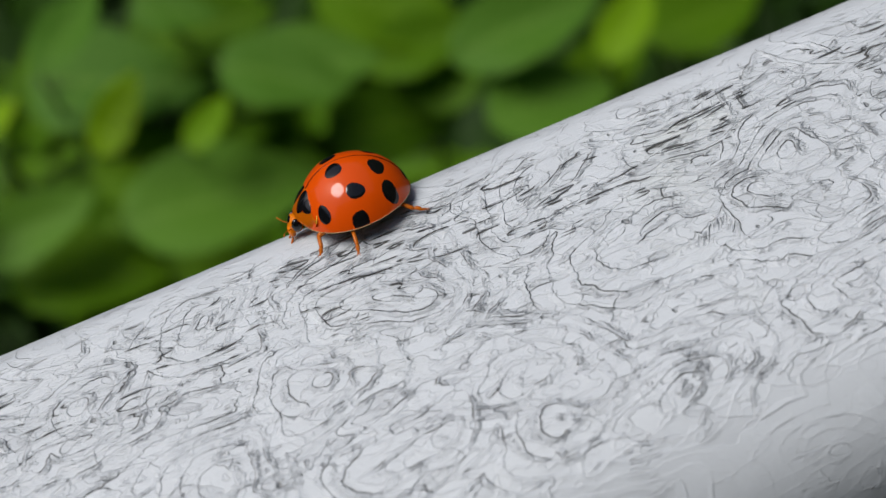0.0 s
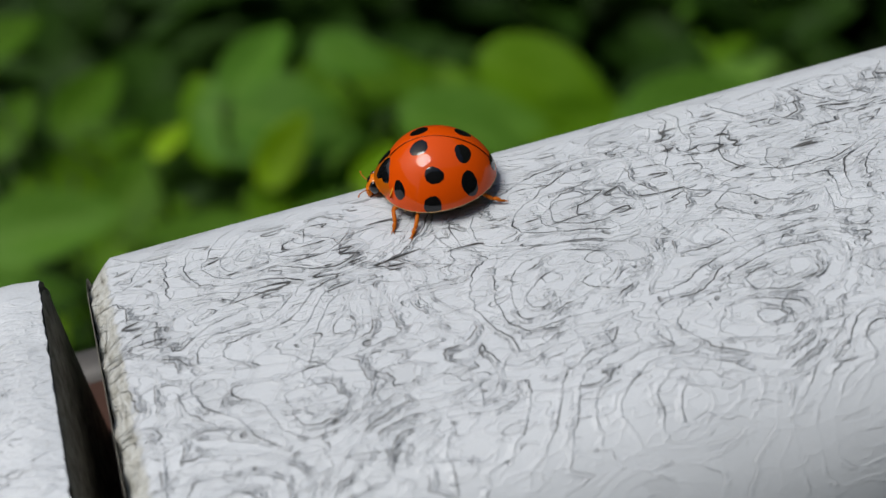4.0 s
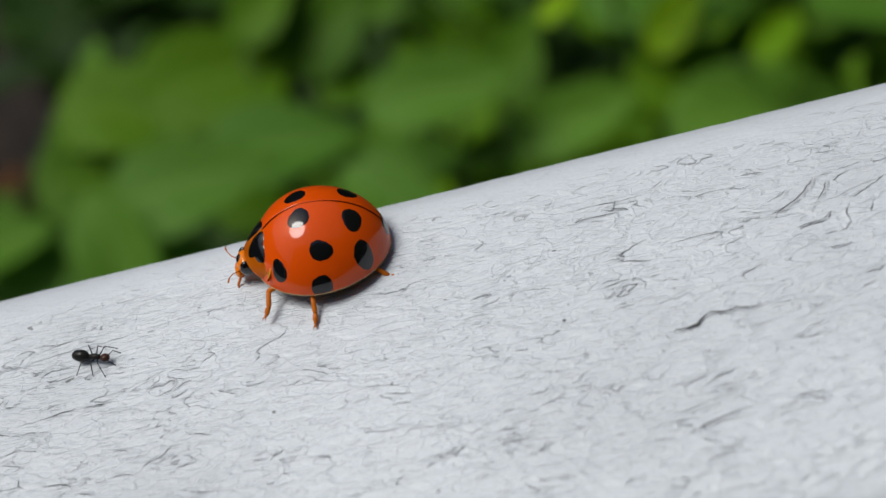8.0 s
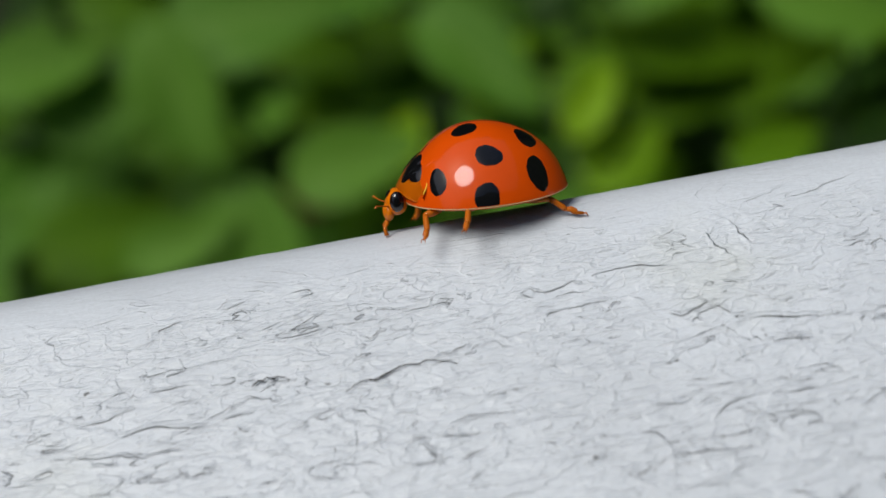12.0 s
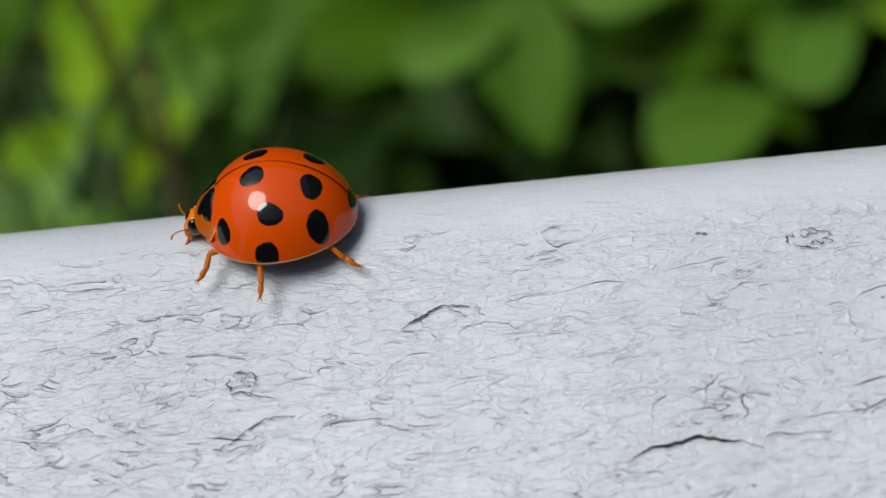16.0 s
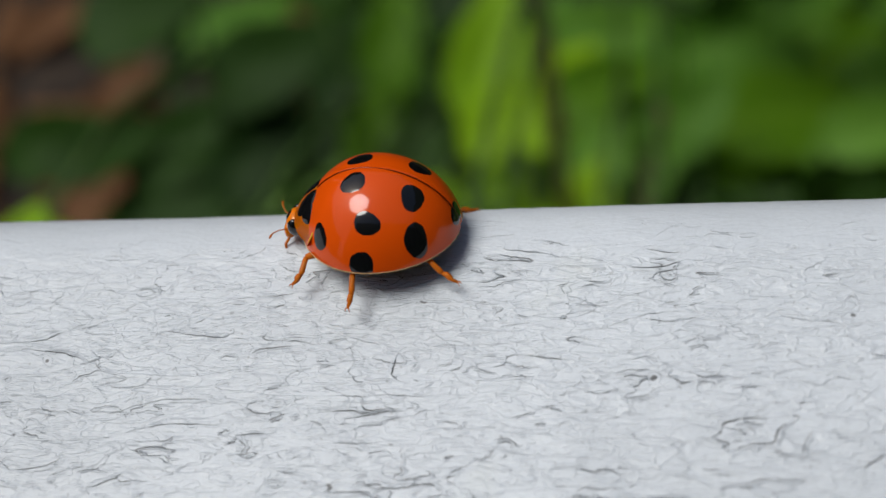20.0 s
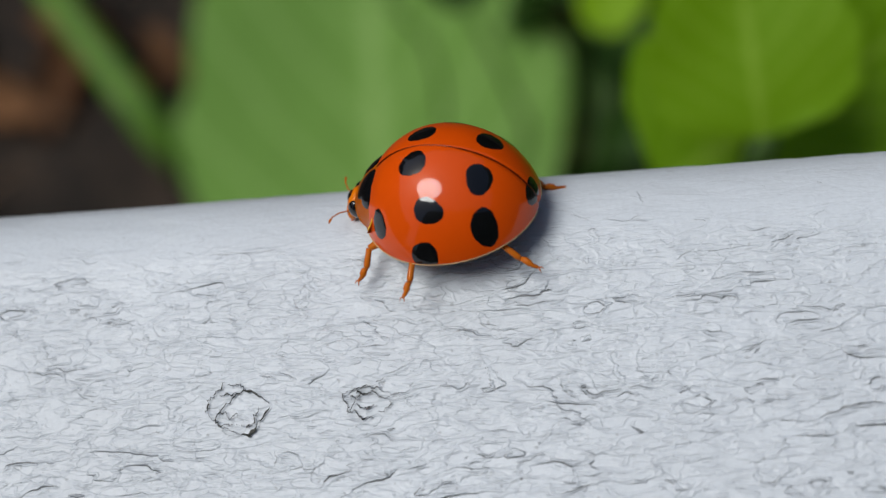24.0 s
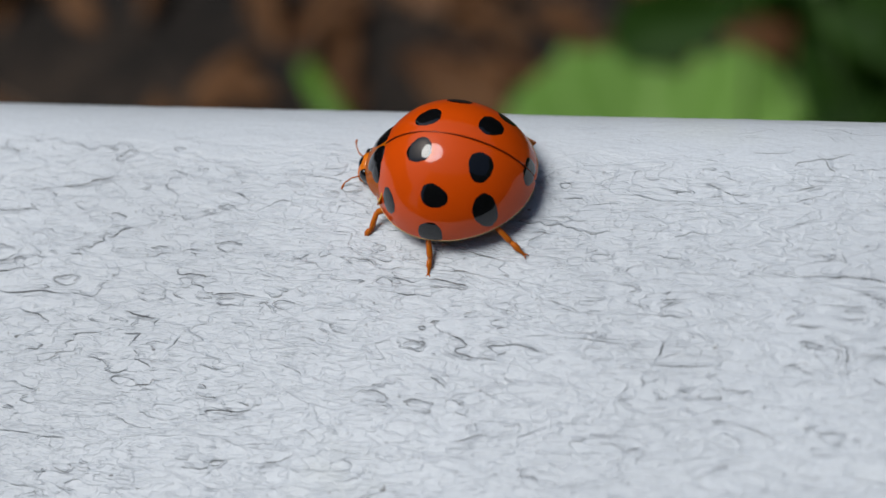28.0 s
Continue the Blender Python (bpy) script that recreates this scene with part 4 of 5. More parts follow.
# ---- ground and planting ----
bm = bmesh.new()
n = 120
vs = [[None] * (n + 1) for _ in range(n + 1)]
for i in range(n + 1):
    for j in range(n + 1):
        def spread(f):
            return (f - 0.5) * 1.6 + 160.0 * (2 * (f - 0.5)) ** 9
        x, y = -0.3 + spread(i / n), 0.25 + spread(j / n)
        near = max(0.0, 1 - max(abs(x + 0.3), abs(y - 0.25)) / 2)
        vs[i][j] = bm.verts.new((x, y, GROUND_Z + near * 0.014 * noise.noise(Vector((x * 16, y * 16, 1))) + near * 0.006 * noise.noise(Vector((x * 60, y * 60, 4)))))
for i in range(n):
    for j in range(n):
        bm.faces.new((vs[i][j], vs[i + 1][j], vs[i + 1][j + 1], vs[i][j + 1]))
ground = new("ground", finish(bm, "ground", SOIL))
tagged(ground, "dark brown garden soil under the plants", "ground", kind="structure")


def blade_mesh(length, width, tip, teeth, cup, droop, mat, name="leaf"):
    """A leaf blade along +x: pointed, toothed, folded along its rib and drooping."""
    bm = bmesh.new()
    lay = bm.loops.layers.uv.new("blade")
    n, k = 18, 3
    rows = []
    for i in range(n + 1):
        f = i / n
        w = width / 2 * (math.sin(math.pi * f ** tip) ** 0.75 if 0 < f < 1 else 0.0)
        if teeth:
            w *= 1 - 0.10 * ((f * teeth) % 1.0)
        row = []
        for j in range(-k, k + 1):
            v = j / k
            z = cup * width * abs(v) * w / (width / 2) - droop * length * f * f + 0.012 * length * math.sin(9 * f + 3 * v)
            row.append((bm.verts.new((f * length, v * w, z)), (f, v)))
        rows.append(row)
    for i in range(n):
        for j in range(2 * k):
            q = (rows[i][j], rows[i + 1][j], rows[i + 1][j + 1], rows[i][j + 1])
            face = bm.faces.new([p[0] for p in q])
            for loop, p in zip(face.loops, q):
                loop[lay].uv = p[1]
    bmesh.ops.dissolve_degenerate(bm, dist=1e-7, edges=bm.edges[:])
    return finish(bm, name, mat)


KINDS = []
for mat, size in ((LEAF, 1.0), (LEAF_LIME, 0.8), (LEAF_GREY, 1.1), (LEAF_DARK_SHADE, 1.0)):
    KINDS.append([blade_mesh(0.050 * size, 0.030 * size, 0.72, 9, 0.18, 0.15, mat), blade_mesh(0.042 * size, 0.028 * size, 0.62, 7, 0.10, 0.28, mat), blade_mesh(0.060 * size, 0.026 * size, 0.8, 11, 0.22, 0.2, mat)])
DEAD_BLADES = [blade_mesh(0.05, 0.018, 0.8, 0, 0.35, 0.2, DEAD), blade_mesh(0.035, 0.02, 0.7, 5, -0.3, 0.1, DEAD)]


bm = bmesh.new()
tube(bm, [(0.004, 0, 0), (-0.006, 0.001, 0.001), (-0.014, 0.003, -0.002)], [0.0006, 0.0007, 0.0009], 5)
DEAD_STALK = finish(bm, "stalk", TWIG)


def stem_mesh(height, bend, seed):
    bm = bmesh.new()
    pts = [(bend * (k / 6) ** 2, 0.12 * bend * math.sin(k + seed), height * k / 6) for k in range(7)]
    tube(bm, pts, [0.0016 - 0.00017 * k for k in range(7)], 6)
    return bm, pts


def herb(x, y, height, kind, seed, whorls=5, scale=1.0, bare=0.38):
    """A leafy weed: an upright stem with pairs of leaves up it and a tuft on top."""
    rnd = random.Random(seed)
    plant = tagged(new("weed"), ("fresh green leafy weed growing behind the rail", "lime green leafy weed growing behind the rail", "dull green broad-leaved weed growing behind the rail", "dark green weed growing low behind the rail, shade put into its colour")[kind], "plant", "weeds behind the rail")
    plant.matrix_basis = pose(x, y, GROUND_Z, 0, 0, rnd.uniform(0, 360))
    crown = height / (height + bare)
    bm, pts = stem_mesh(height + bare, rnd.uniform(-0.03, 0.03), seed)
    part("stem", bm, STEM, plant)
    for k in range(whorls):
        f = (k + 1.6) / (whorls + 0.6)
        q = (1 - crown * (1 - min(f, 1.0))) * 6
        lo = int(min(q, 5.999))
        p = Vector(pts[lo]).lerp(Vector(pts[lo + 1]), min(q - lo, 1.0))
        turn = 90 * (k % 2) + rnd.uniform(-25, 25)
        for half in (0, 180):
            me = rnd.choice(KINDS[kind])
            s = scale * rnd.uniform(0.75, 1.2) * (1.15 - 0.45 * f)
            m = Matrix.Translation(p) @ Euler((radians(rnd.uniform(-18, 18)), radians(rnd.uniform(-38, 8) * (0.4 + 0.6 * f)), radians(turn + half + rnd.uniform(-12, 12))), "XYZ").to_matrix().to_4x4() @ Matrix.Diagonal((s, s, s, 1))
            share("leaf", me, plant, m)
    return plant


def grown_weed(x, y, leaves):
    """A weed whose leaves are placed one by one: centre, length, heading in degrees, material. All on stalks from one root."""
    top = max(leaf[2] for leaf in leaves)
    kinds = [leaf[5] for leaf in leaves]
    look_of = max((LEAF, LEAF_LIME, LEAF_GREY, LEAF_DARK_SHADE), key=kinds.count)
    label = {LEAF: "fresh green leafy weed growing behind the rail", LEAF_LIME: "lime green leafy weed growing behind the rail", LEAF_GREY: "dull green broad-leaved weed growing behind the rail", LEAF_DARK_SHADE: "dark green weed growing low behind the rail, shade put into its colour"}[look_of]
    plant = tagged(new("weed"), label, "plant", "weeds behind the rail")
    plant.matrix_basis = pose(x, y, GROUND_Z)
    h = top - GROUND_Z - 0.03
    bm = bmesh.new()
    trunk = [Vector((0.006 * math.sin(2.1 * k + x * 90), 0.006 * math.cos(1.7 * k), h * k / 8)) for k in range(9)]
    tube(bm, trunk, [0.0020 - 0.00015 * k for k in range(9)], 6)
    part("stem", bm, STEM, plant)
    for k, (lx, ly, lz, length, turn, mat) in enumerate(leaves):
        sway = random.Random(k * 7 + int(lx * 9000))
        m = Euler((radians(24 + sway.uniform(-9, 9)), 0, 0)).to_matrix().to_4x4() @ Euler((0, radians(sway.uniform(-8, 8)), radians(turn))).to_matrix().to_4x4() @ Matrix.Diagonal((0.9 * length, 0.9 * length, 0.9 * length, 1))
        centre = Vector((lx - x, ly - y, lz - GROUND_Z))
        base = centre - m.to_3x3() @ Vector((0.5, 0, 0))
        share("leaf", sway.choice(WIDE_BLADES[mat]), plant, Matrix.Translation(base) @ m)
        bm = bmesh.new()
        at = min(max((base.z - 0.06) / h, 0.3), 1.0) * 8
        lo = min(int(at), 7)
        foot = trunk[lo].lerp(trunk[lo + 1], at - lo)
        tube(bm, [foot, foot.lerp(base, 0.5) + Vector((0, 0, 0.008)), base], [0.0012, 0.0010, 0.0008], 5)
        part("leaf_stalk", bm, STEM, plant)
    return plant


WIDE_BLADES = {mat: [blade_mesh(1.0, 0.58, 0.70, 9, 0.12, 0.10, mat), blade_mesh(1.0, 0.66, 0.62, 7, 0.08, 0.16, mat), blade_mesh(1.0, 0.52, 0.76, 11, 0.15, 0.12, mat)] for mat in (LEAF, LEAF_LIME, LEAF_GREY, LEAF_DARK_SHADE, DEAD)}
# several of the darkest leaves are added to give shaded gaps their dark
grown_weed(-0.484, 0.319, ((-0.503, 0.276, -0.359, 0.053, 18, LEAF_DARK_SHADE), (-0.476, 0.327, -0.349, 0.059, 18, LEAF_DARK_SHADE), (-0.474, 0.295, -0.346, 0.026, 28, DEAD),))
grown_weed(-0.433, 0.244, ((-0.448, 0.306, -0.340, 0.043, 58, LEAF_DARK_SHADE), (-0.429, 0.190, -0.248, 0.040, 28, LEAF_DARK_SHADE), (-0.422, 0.176, -0.263, 0.040, 68, LEAF_DARK_SHADE),))
grown_weed(-0.406, 0.277, ((-0.412, 0.293, -0.386, 0.044, 58, LEAF_DARK_SHADE), (-0.412, 0.264, -0.286, 0.042, 37, LEAF_GREY), (-0.410, 0.265, -0.396, 0.043, 58, LEAF_DARK_SHADE), (-0.408, 0.195, -0.252, 0.046, 38, LEAF_DARK_SHADE), (-0.404, 0.285, -0.366, 0.043, 77, LEAF_DARK_SHADE), (-0.403, 0.182, -0.257, 0.040, 8, LEAF_DARK_SHADE), (-0.397, 0.313, -0.368, 0.066, 88, LEAF_DARK_SHADE),))
grown_weed(-0.387, 0.178, ((-0.396, 0.179, -0.267, 0.043, 68, LEAF_DARK_SHADE), (-0.389, 0.280, -0.392, 0.053, 87, LEAF_DARK_SHADE), (-0.387, 0.095, -0.229, 0.032, 56, LEAF_DARK_SHADE), (-0.386, 0.088, -0.136, 0.019, 72, LEAF_LIME), (-0.384, 0.181, -0.238, 0.039, 57, LEAF_DARK_SHADE), (-0.384, 0.192, -0.240, 0.038, 78, LEAF_DARK_SHADE), (-0.383, 0.093, -0.147, 0.016, 336, LEAF_LIME),))
grown_weed(-0.380, 0.199, ((-0.381, 0.129, -0.226, 0.033, 336, LEAF_DARK_SHADE), (-0.381, 0.308, -0.348, 0.045, 77, LEAF_DARK_SHADE), (-0.380, 0.103, -0.215, 0.029, 36, LEAF_DARK_SHADE), (-0.380, 0.126, -0.213, 0.027, 58, LEAF_DARK_SHADE), (-0.380, 0.119, -0.227, 0.033, 326, LEAF_DARK_SHADE), (-0.378, 0.274, -0.351, 0.050, 78, LEAF), (-0.378, 0.196, -0.221, 0.039, 27, LEAF_DARK_SHADE),))
grown_weed(-0.363, 0.193, ((-0.372, 0.103, -0.226, 0.034, 16, LEAF_DARK_SHADE), (-0.372, 0.293, -0.326, 0.052, 83, LEAF), (-0.367, 0.256, -0.352, 0.054, 84, LEAF_DARK_SHADE), (-0.361, 0.099, -0.244, 0.036, 6, LEAF_DARK_SHADE), (-0.357, 0.104, -0.177, 0.025, 16, LEAF), (-0.357, 0.139, -0.208, 0.024, 28, LEAF_DARK_SHADE), (-0.352, 0.221, -0.324, 0.034, 28, LEAF_LIME),))
grown_weed(-0.336, 0.190, ((-0.347, 0.066, -0.177, 0.019, 6, LEAF), (-0.343, 0.096, -0.179, 0.020, 6, LEAF), (-0.336, 0.270, -0.311, 0.063, 82, LEAF_LIME), (-0.336, 0.241, -0.309, 0.036, 84, LEAF_LIME), (-0.331, 0.243, -0.343, 0.032, 58, LEAF_LIME), (-0.323, 0.100, -0.197, 0.024, 76, LEAF),))
grown_weed(-0.310, 0.202, ((-0.317, 0.222, -0.348, 0.034, 318, LEAF_LIME), (-0.314, 0.271, -0.312, 0.047, 87, LEAF_GREY), (-0.314, 0.245, -0.301, 0.048, 54, LEAF_LIME), (-0.309, 0.046, -0.125, 0.024, 36, LEAF_LIME), (-0.309, 0.068, -0.162, 0.017, 36, LEAF), (-0.306, 0.199, -0.301, 0.040, 72, LEAF_LIME), (-0.301, 0.223, -0.302, 0.039, 64, LEAF_GREY),))
grown_weed(-0.295, 0.201, ((-0.299, 0.244, -0.298, 0.045, 22, LEAF), (-0.298, 0.274, -0.312, 0.056, 18, LEAF_GREY), (-0.297, 0.119, -0.223, 0.030, 66, LEAF_DARK_SHADE), (-0.295, 0.269, -0.342, 0.043, 8, LEAF), (-0.293, 0.087, -0.230, 0.034, 16, LEAF_DARK_SHADE), (-0.293, 0.100, -0.181, 0.023, 58, LEAF), (-0.290, 0.174, -0.291, 0.025, 32, LEAF_LIME),))
grown_weed(-0.281, 0.232, ((-0.288, 0.226, -0.311, 0.047, 54, LEAF_GREY), (-0.285, 0.169, -0.274, 0.045, 358, LEAF_DARK_SHADE), (-0.284, 0.095, -0.174, 0.023, 66, LEAF), (-0.281, 0.252, -0.311, 0.048, 57, LEAF_GREY), (-0.280, 0.275, -0.404, 0.057, 18, LEAF_DARK_SHADE), (-0.275, 0.246, -0.318, 0.059, 4, LEAF), (-0.273, 0.217, -0.276, 0.037, 52, LEAF_GREY),))
grown_weed(-0.259, 0.276, ((-0.267, 0.275, -0.339, 0.059, 18, LEAF), (-0.266, 0.288, -0.280, 0.049, 50, LEAF), (-0.263, 0.268, -0.309, 0.060, 17, LEAF_GREY), (-0.257, 0.174, -0.279, 0.047, 28, LEAF_DARK_SHADE), (-0.255, 0.243, -0.333, 0.049, 334, LEAF), (-0.254, 0.279, -0.339, 0.060, 17, LEAF), (-0.250, 0.265, -0.256, 0.044, 10, LEAF_GREY),))
grown_weed(-0.242, 0.290, ((-0.250, 0.267, -0.342, 0.067, 4, LEAF), (-0.249, 0.278, -0.317, 0.061, 8, LEAF_GREY), (-0.246, 0.246, -0.309, 0.054, 327, LEAF_GREY), (-0.244, 0.238, -0.306, 0.054, 12, LEAF), (-0.238, 0.261, -0.272, 0.044, 0, LEAF_GREY), (-0.234, 0.291, -0.331, 0.044, 27, LEAF), (-0.229, 0.310, -0.333, 0.053, 358, LEAF_DARK_SHADE),))
grown_weed(-0.217, 0.292, ((-0.224, 0.277, -0.341, 0.060, 28, LEAF), (-0.223, 0.309, -0.281, 0.058, 0, LEAF), (-0.222, 0.275, -0.325, 0.050, 37, LEAF), (-0.221, 0.222, -0.294, 0.041, 12, LEAF_GREY), (-0.212, 0.253, -0.265, 0.056, 290, LEAF_GREY), (-0.210, 0.324, -0.269, 0.060, 346, LEAF), (-0.206, 0.247, -0.323, 0.062, 317, LEAF_GREY),))
grown_weed(-0.195, 0.277, ((-0.206, 0.262, -0.282, 0.045, 10, LEAF_GREY), (-0.205, 0.304, -0.287, 0.049, 8, LEAF), (-0.199, 0.217, -0.304, 0.059, 282, LEAF_GREY), (-0.195, 0.258, -0.337, 0.038, 10, DEAD), (-0.187, 0.272, -0.257, 0.058, 6, LEAF_GREY), (-0.186, 0.234, -0.328, 0.048, 17, LEAF_GREY), (-0.185, 0.254, -0.348, 0.059, 4, LEAF),))
grown_weed(-0.169, 0.315, ((-0.179, 0.328, -0.266, 0.065, 6, LEAF), (-0.178, 0.318, -0.326, 0.041, 20, LEAF_DARK_SHADE), (-0.173, 0.288, -0.296, 0.039, 358, LEAF), (-0.166, 0.284, -0.317, 0.048, 10, LEAF), (-0.166, 0.240, -0.293, 0.048, 10, LEAF_GREY), (-0.161, 0.266, -0.342, 0.044, 57, LEAF), (-0.158, 0.343, -0.253, 0.040, 56, LEAF),))
grown_weed(-0.149, 0.289, ((-0.158, 0.282, -0.260, 0.054, 358, LEAF_GREY), (-0.153, 0.241, -0.324, 0.056, 14, LEAF), (-0.153, 0.253, -0.307, 0.034, 57, LEAF_LIME), (-0.148, 0.291, -0.299, 0.038, 20, LEAF), (-0.148, 0.281, -0.308, 0.043, 18, LEAF), (-0.146, 0.195, -0.309, 0.048, 14, LEAF_GREY), (-0.139, 0.341, -0.267, 0.048, 46, LEAF),))
grown_weed(-0.124, 0.303, ((-0.136, 0.325, -0.283, 0.030, 6, LEAF), (-0.128, 0.307, -0.293, 0.031, 48, LEAF), (-0.125, 0.245, -0.264, 0.053, 310, LEAF_GREY), (-0.124, 0.273, -0.275, 0.044, 0, LEAF_GREY), (-0.119, 0.245, -0.272, 0.032, 50, LEAF_LIME), (-0.119, 0.235, -0.286, 0.039, 330, LEAF_GREY), (-0.116, 0.348, -0.266, 0.034, 46, LEAF),))
grown_weed(-0.103, 0.301, ((-0.114, 0.222, -0.305, 0.050, 64, LEAF_GREY), (-0.113, 0.373, -0.283, 0.035, 345, LEAF_DARK_SHADE), (-0.107, 0.344, -0.227, 0.031, 25, LEAF), (-0.106, 0.269, -0.243, 0.053, 0, LEAF_GREY), (-0.098, 0.219, -0.260, 0.028, 50, LEAF_LIME), (-0.095, 0.331, -0.287, 0.060, 6, LEAF), (-0.090, 0.213, -0.280, 0.033, 30, LEAF_LIME),))
grown_weed(-0.071, 0.311, ((-0.087, 0.332, -0.251, 0.039, 45, LEAF), (-0.081, 0.305, -0.270, 0.039, 55, LEAF), (-0.068, 0.269, -0.268, 0.048, 8, LEAF_GREY), (-0.067, 0.273, -0.302, 0.037, 50, LEAF), (-0.065, 0.298, -0.248, 0.018, 36, LEAF_LIME), (-0.060, 0.266, -0.293, 0.057, 338, LEAF),))
grown_weed(-0.046, 0.306, ((-0.057, 0.261, -0.316, 0.047, 10, LEAF), (-0.053, 0.288, -0.296, 0.077, 8, LEAF), (-0.050, 0.323, -0.324, 0.063, 356, LEAF_DARK_SHADE), (-0.048, 0.282, -0.293, 0.043, 38, LEAF), (-0.048, 0.323, -0.266, 0.052, 98, LEAF), (-0.035, 0.238, -0.323, 0.039, 20, LEAF), (-0.033, 0.288, -0.217, 0.039, 48, LEAF_GREY),))
grown_weed(-0.021, 0.303, ((-0.032, 0.275, -0.308, 0.092, 5, LEAF), (-0.031, 0.286, -0.253, 0.033, 48, LEAF_LIME), (-0.029, 0.304, -0.256, 0.065, 336, LEAF_GREY), (-0.028, 0.288, -0.280, 0.046, 358, LEAF), (-0.010, 0.308, -0.261, 0.038, 308, LEAF), (-0.010, 0.257, -0.275, 0.073, 358, LEAF_GREY), (-0.006, 0.263, -0.249, 0.025, 38, LEAF_LIME),))
grown_weed(0.012, 0.308, ((-0.002, 0.300, -0.235, 0.031, 338, LEAF_GREY), (0.003, 0.313, -0.258, 0.058, 359, LEAF), (0.004, 0.294, -0.283, 0.050, 356, LEAF), (0.009, 0.289, -0.297, 0.049, 318, LEAF), (0.020, 0.258, -0.238, 0.045, 329, LEAF_GREY), (0.024, 0.296, -0.269, 0.048, 26, LEAF), (0.028, 0.270, -0.249, 0.053, 348, LEAF_GREY),))
grown_weed(0.066, 0.312, ((0.053, 0.289, -0.308, 0.056, 358, LEAF), (0.065, 0.302, -0.273, 0.065, 318, LEAF), (0.069, 0.289, -0.278, 0.050, 9, LEAF), (0.075, 0.288, -0.290, 0.043, 58, LEAF),))
grown_weed(0.104, 0.273, ((0.095, 0.240, -0.274, 0.051, 358, LEAF_GREY), (0.095, 0.256, -0.254, 0.059, 3, LEAF_GREY), (0.124, 0.263, -0.294, 0.039, 18, LEAF),))
grown_weed(0.125, 0.268, ((0.125, 0.248, -0.262, 0.036, 38, LEAF_LIME),))
grown_weed(0.161, 0.285, ((0.161, 0.265, -0.292, 0.052, 8, LEAF),))

# lower weeds under them; the darkest kind has shade put into its colour
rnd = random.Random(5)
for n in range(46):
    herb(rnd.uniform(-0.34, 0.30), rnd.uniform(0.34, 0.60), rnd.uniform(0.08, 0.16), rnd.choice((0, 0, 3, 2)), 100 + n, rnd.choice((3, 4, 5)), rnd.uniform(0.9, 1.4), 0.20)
# dark weeds added to fill the gaps, their leaf colour standing for shade
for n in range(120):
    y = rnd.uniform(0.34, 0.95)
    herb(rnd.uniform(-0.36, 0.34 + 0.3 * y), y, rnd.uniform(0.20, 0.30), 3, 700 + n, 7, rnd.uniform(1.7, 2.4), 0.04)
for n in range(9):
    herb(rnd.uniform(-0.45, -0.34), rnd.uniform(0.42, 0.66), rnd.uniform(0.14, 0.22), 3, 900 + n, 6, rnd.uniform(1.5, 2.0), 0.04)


def heart_weed(x, y, leaves):
    """A weed with rounded heart-shaped lime leaves: centre, length, heading, slope."""
    plant = tagged(new("heart_leaved_weed"), "lime green weed with rounded heart-shaped leaves beside the rail", "plant", "heart-leaved weeds")
    plant.matrix_basis = pose(x, y, GROUND_Z)
    for lx, ly, lz, length, turn, slope in leaves:
        m = Euler((radians(slope), 0, 0)).to_matrix().to_4x4() @ Euler((0, 0, radians(turn))).to_matrix().to_4x4() @ Matrix.Diagonal((length, length, length, 1))
        base = Vector((lx - x, ly - y, lz - GROUND_Z)) - m.to_3x3() @ Vector((0.5, 0, 0))
        share("leaf", HEART_BLADE, plant, Matrix.Translation(base) @ m)
        bm = bmesh.new()
        tube(bm, [(0, 0, 0), (base.x * 0.5, base.y * 0.5 + 0.01, base.z * 0.6), tuple(base)], [0.0024, 0.0018, 0.0012], 6)
        part("leaf_stalk", bm, STEM, plant)
    return plant


HEART_BLADE = blade_mesh(1.0, 0.84, 0.56, 13, 0.09, 0.10, LEAF_LIME)
heart_weed(-0.385, 0.060, ((-0.371, 0.034, -0.063, 0.029, 28, 26), (-0.377, 0.034, -0.048, 0.019, 95, 30)))


def broad_weed(x, y, z, length, width, turn, tilt, mat, label):
    """A low weed with one broad leaf on a stalk, and a smaller one beside it."""
    plant = tagged(new("broad_weed"), label, "plant", "broad weeds")
    plant.matrix_basis = pose(x, y, GROUND_Z)
    me = blade_mesh(length, width, 0.66, 15, 0.10, 0.10, mat)
    h = z - GROUND_Z
    q = Euler((0, radians(tilt), radians(turn))).to_matrix().to_4x4()
    base = Vector((0, 0, h)) - q.to_3x3() @ Vector((length * 0.5, 0, 0))
    share("leaf", me, plant, Matrix.Translation(base) @ q)
    bm = bmesh.new()
    tube(bm, [(base.x * 0.4, base.y * 0.4, 0), (base.x * 0.8, base.y * 0.8, base.z * 0.55), tuple(base)], [0.0028, 0.0022, 0.0016], 6)
    part("stalk", bm, STEM, plant)
    share("leaf", me, plant, Matrix.Translation((base.x * 0.6, base.y * 0.6, base.z * 0.4)) @ pose(0, 0, 0, 0, tilt * 0.4, turn + 130) @ Matrix.Diagonal((0.5, 0.5, 0.5, 1)))
    return plant


broad_weed(-0.547, 0.450, -0.755, 0.52, 0.245, 96, 8, BROAD, "dull green weed with one broad leaf on bare soil")


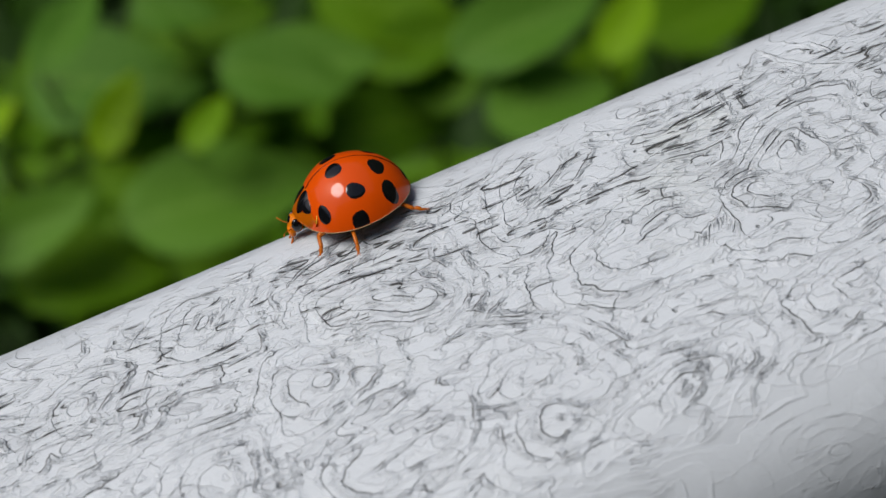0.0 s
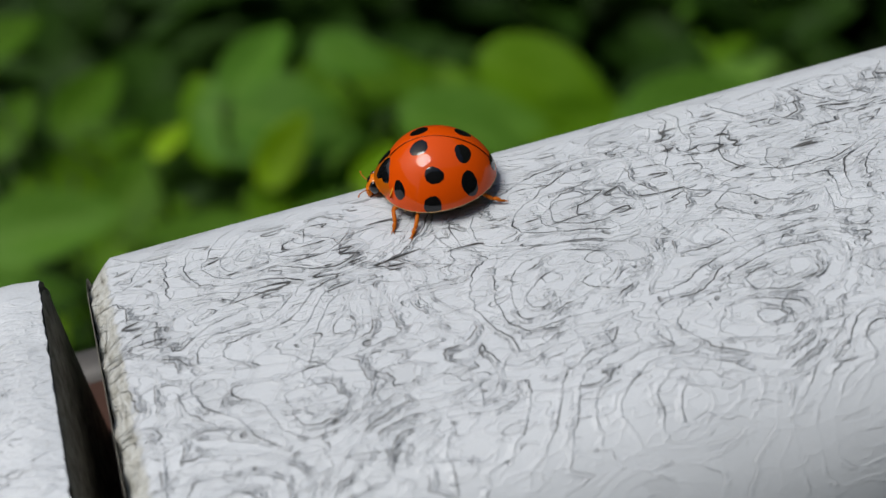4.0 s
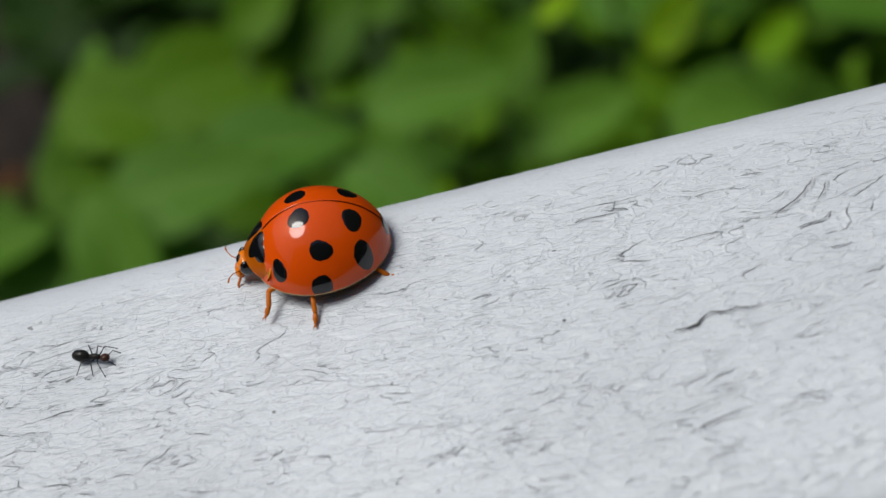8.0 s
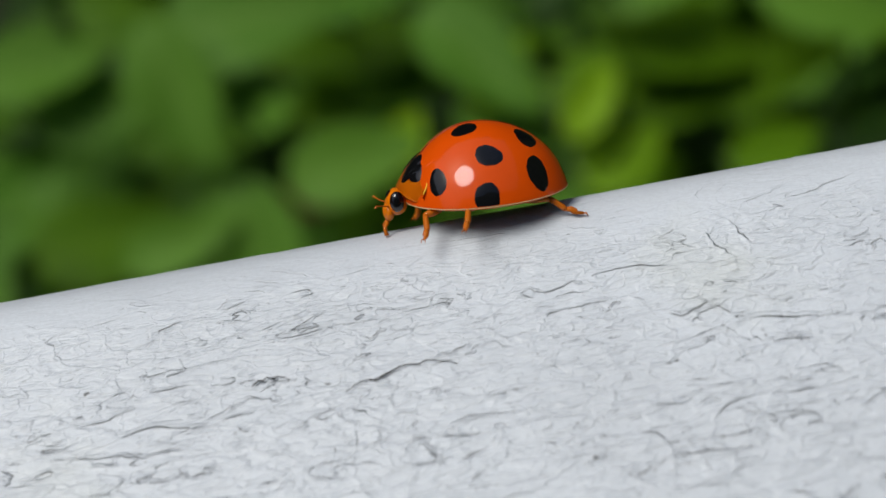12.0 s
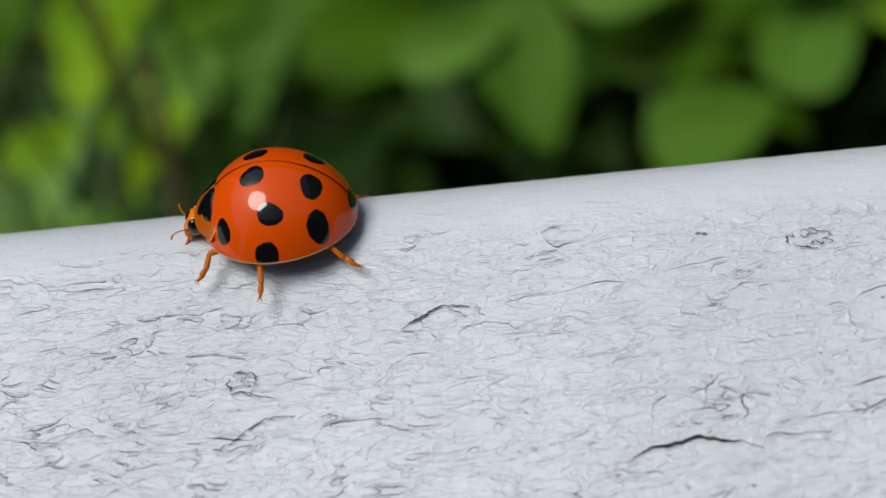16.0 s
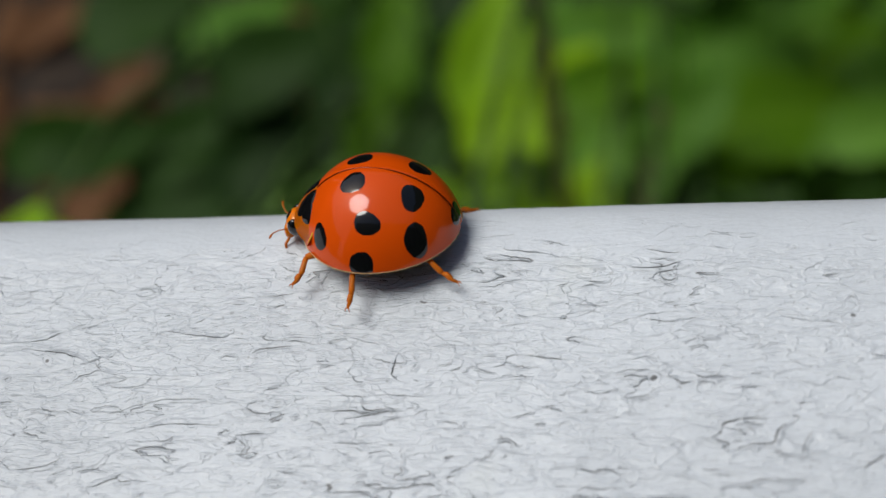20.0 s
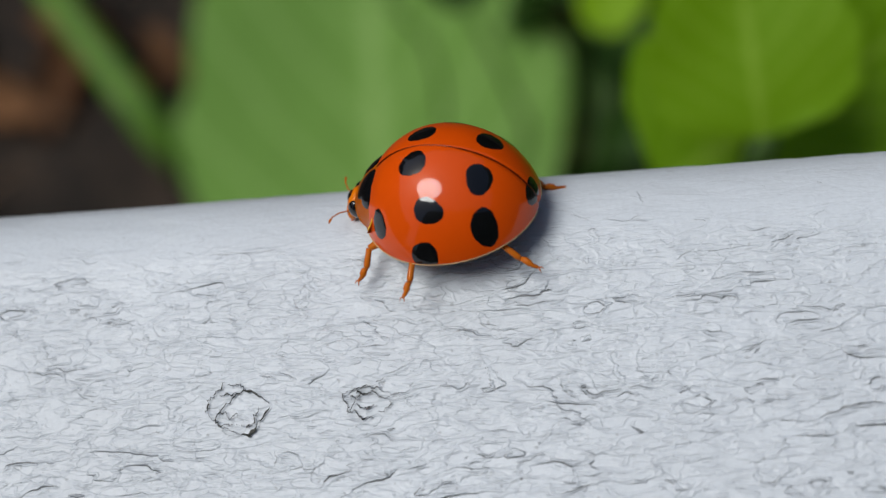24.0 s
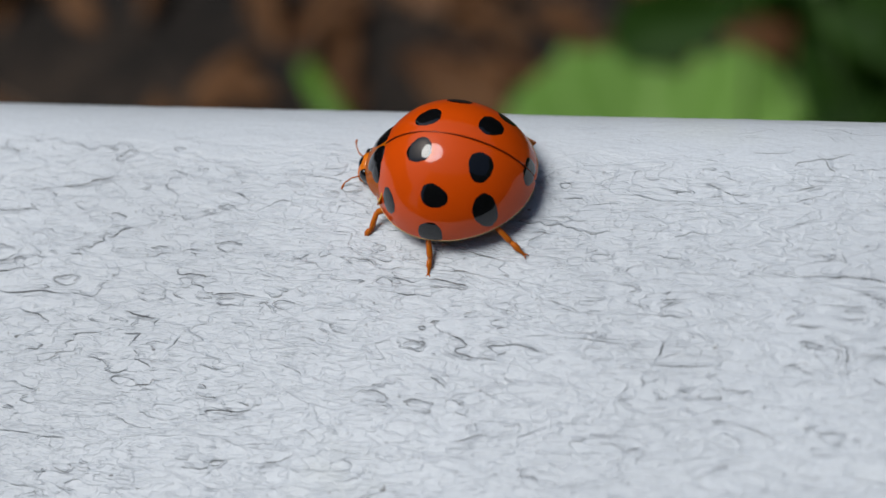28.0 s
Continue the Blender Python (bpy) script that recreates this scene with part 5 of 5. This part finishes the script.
def leaning_stalk(foot, tip):
    """A thick fresh stalk that leans over the soil from foot to tip."""
    stalk = tagged(new("plant_stalk"), "leaning fresh green plant stalk without leaves", "stalk", "plant stalks")
    stalk.matrix_basis = pose(foot[0], foot[1], GROUND_Z)
    a, c = Vector((0, 0, foot[2] - GROUND_Z)), Vector(tip) - Vector((foot[0], foot[1], GROUND_Z))
    bm = bmesh.new()
    tube(bm, [Vector((0.004, -0.004, 0)), a, *[a.lerp(c, k / 6) + Vector((0, 0, 0.012 * math.sin(math.pi * k / 6))) for k in range(1, 7)]], [0.012, 0.012, 0.0115, 0.011, 0.0105, 0.010, 0.009, 0.008], 8)
    part("stem", bm, FRESH_STEM, stalk)


leaning_stalk((-0.676, 0.358, -0.751), (-0.788, 0.513, -0.731))


def dry_stalk(x, y, height, lean, turn, mat):
    stalk = tagged(new("plant_stalk"), "thin dry brown plant stalk standing in the soil" if mat is TWIG else "leaning fresh green plant stalk without leaves", "stalk", "plant stalks")
    stalk.matrix_basis = pose(x, y, GROUND_Z, lean, 0, turn)
    bm, _ = stem_mesh(height, 0.02, turn)
    thick = 5.5 if mat is FRESH_STEM else 2.2
    bmesh.ops.scale(bm, vec=(thick, thick, 1), verts=bm.verts[:])
    part("stem", bm, mat, stalk)


for x, y, h, lean, turn, mat in ((-0.327, 0.150, 0.60, 1, 20, TWIG), (-0.305, 0.165, 0.60, -2, 70, TWIG), (-0.345, 0.30, 0.66, 1, 10, TWIG), (-0.29, 0.30, 0.64, -2, 60, STEM), (-0.58, 0.30, 0.3, -75, 160, TWIG), (-0.40, 0.45, 0.4, -80, 20, TWIG), (-0.80, 0.42, 0.4, -78, 75, TWIG)):
    dry_stalk(x, y, h, lean, turn, mat)
for x, y, s, turn in ((-0.378, 0.413, 2.6, 100), (-0.806, 0.585, 2.4, 80)):
    ob = tagged(new("dead_leaf"), "dry brown fallen leaf on the soil", "fallen leaf", "fallen leaves")
    ob.matrix_basis = pose(x, y, GROUND_Z + 0.015, 12, -6, turn)
    share("blade", DEAD_BLADES[1], ob, Matrix.Diagonal((s, s, s, 1)))
    share("stalk", DEAD_STALK, ob, Matrix.Diagonal((s, s, s, 1)))
for n in range(190):
    x, y = rnd.uniform(-1.15, -0.32) if n < 165 else rnd.uniform(-0.3, 0.25), rnd.uniform(0.10, 0.85)
    ob = tagged(new("dead_leaf"), "dry brown fallen leaf on the soil", "fallen leaf", "fallen leaves")
    s = rnd.uniform(0.9, 2.2)
    ob.matrix_basis = pose(x, y, GROUND_Z + 0.012, rnd.uniform(-20, 20), rnd.uniform(-10, 5), rnd.uniform(0, 360))
    share("blade", rnd.choice(DEAD_BLADES), ob, Matrix.Diagonal((s, s, s, 1)))
    share("stalk", DEAD_STALK, ob, Matrix.Diagonal((s, s, s, 1)))


# ---- movement ----
def bug_pose(row):
    t, x, y, z, fx, fy, fz, ux, uy, uz = row
    f = Vector((fx, fy, fz)).normalized()
    u = Vector((ux, uy, uz))
    u = (u - f * u.dot(f)).normalized()
    s = u.cross(f)
    return t, Matrix(((f.x, s.x, u.x, x), (f.y, s.y, u.y, y), (f.z, s.z, u.z, z), (0, 0, 0, 1)))


def motions():
    walk(ladybird, [bug_pose(row) for row in BUG_PATH])
    times = [row[0] for row in BUG_PATH]
    run = np.concatenate([[0], np.cumsum(np.hypot(np.diff([row[1] for row in BUG_PATH]), np.diff([row[2] for row in BUG_PATH])))])
    for n, limb in enumerate(bug_legs):
        side = 1 if n < 3 else -1
        home = limb.matrix_basis.copy()
        rows = []
        for k in range(0, 449):
            t = k / 16
            ph = 2 * math.pi * (np.interp(t, times, run) / 0.0046 + (0.5 if (n + (n >= 3)) % 2 else 0.0))
            swing = 15 * math.sin(ph) * side
            lift = 9 * max(0.0, math.cos(ph))
            rows.append((t, home @ Euler((radians(lift * side), 0, radians(-swing))).to_matrix().to_4x4()))
        walk(limb, rows)
    rows = []
    for t, x, s, turn in ANT_PATH:
        y, z, tilt = section(s)
        rows.append((t, pose(x, y, z, -math.degrees(tilt)) @ pose(0, 0, 0, 0, 0, turn)))
    walk(ant, rows)



cam.data.dof.use_dof = True
cam.data.dof.focus_object = bug_legs[1].children[1]
cam.data.dof.aperture_fstop = 43.0
motions()
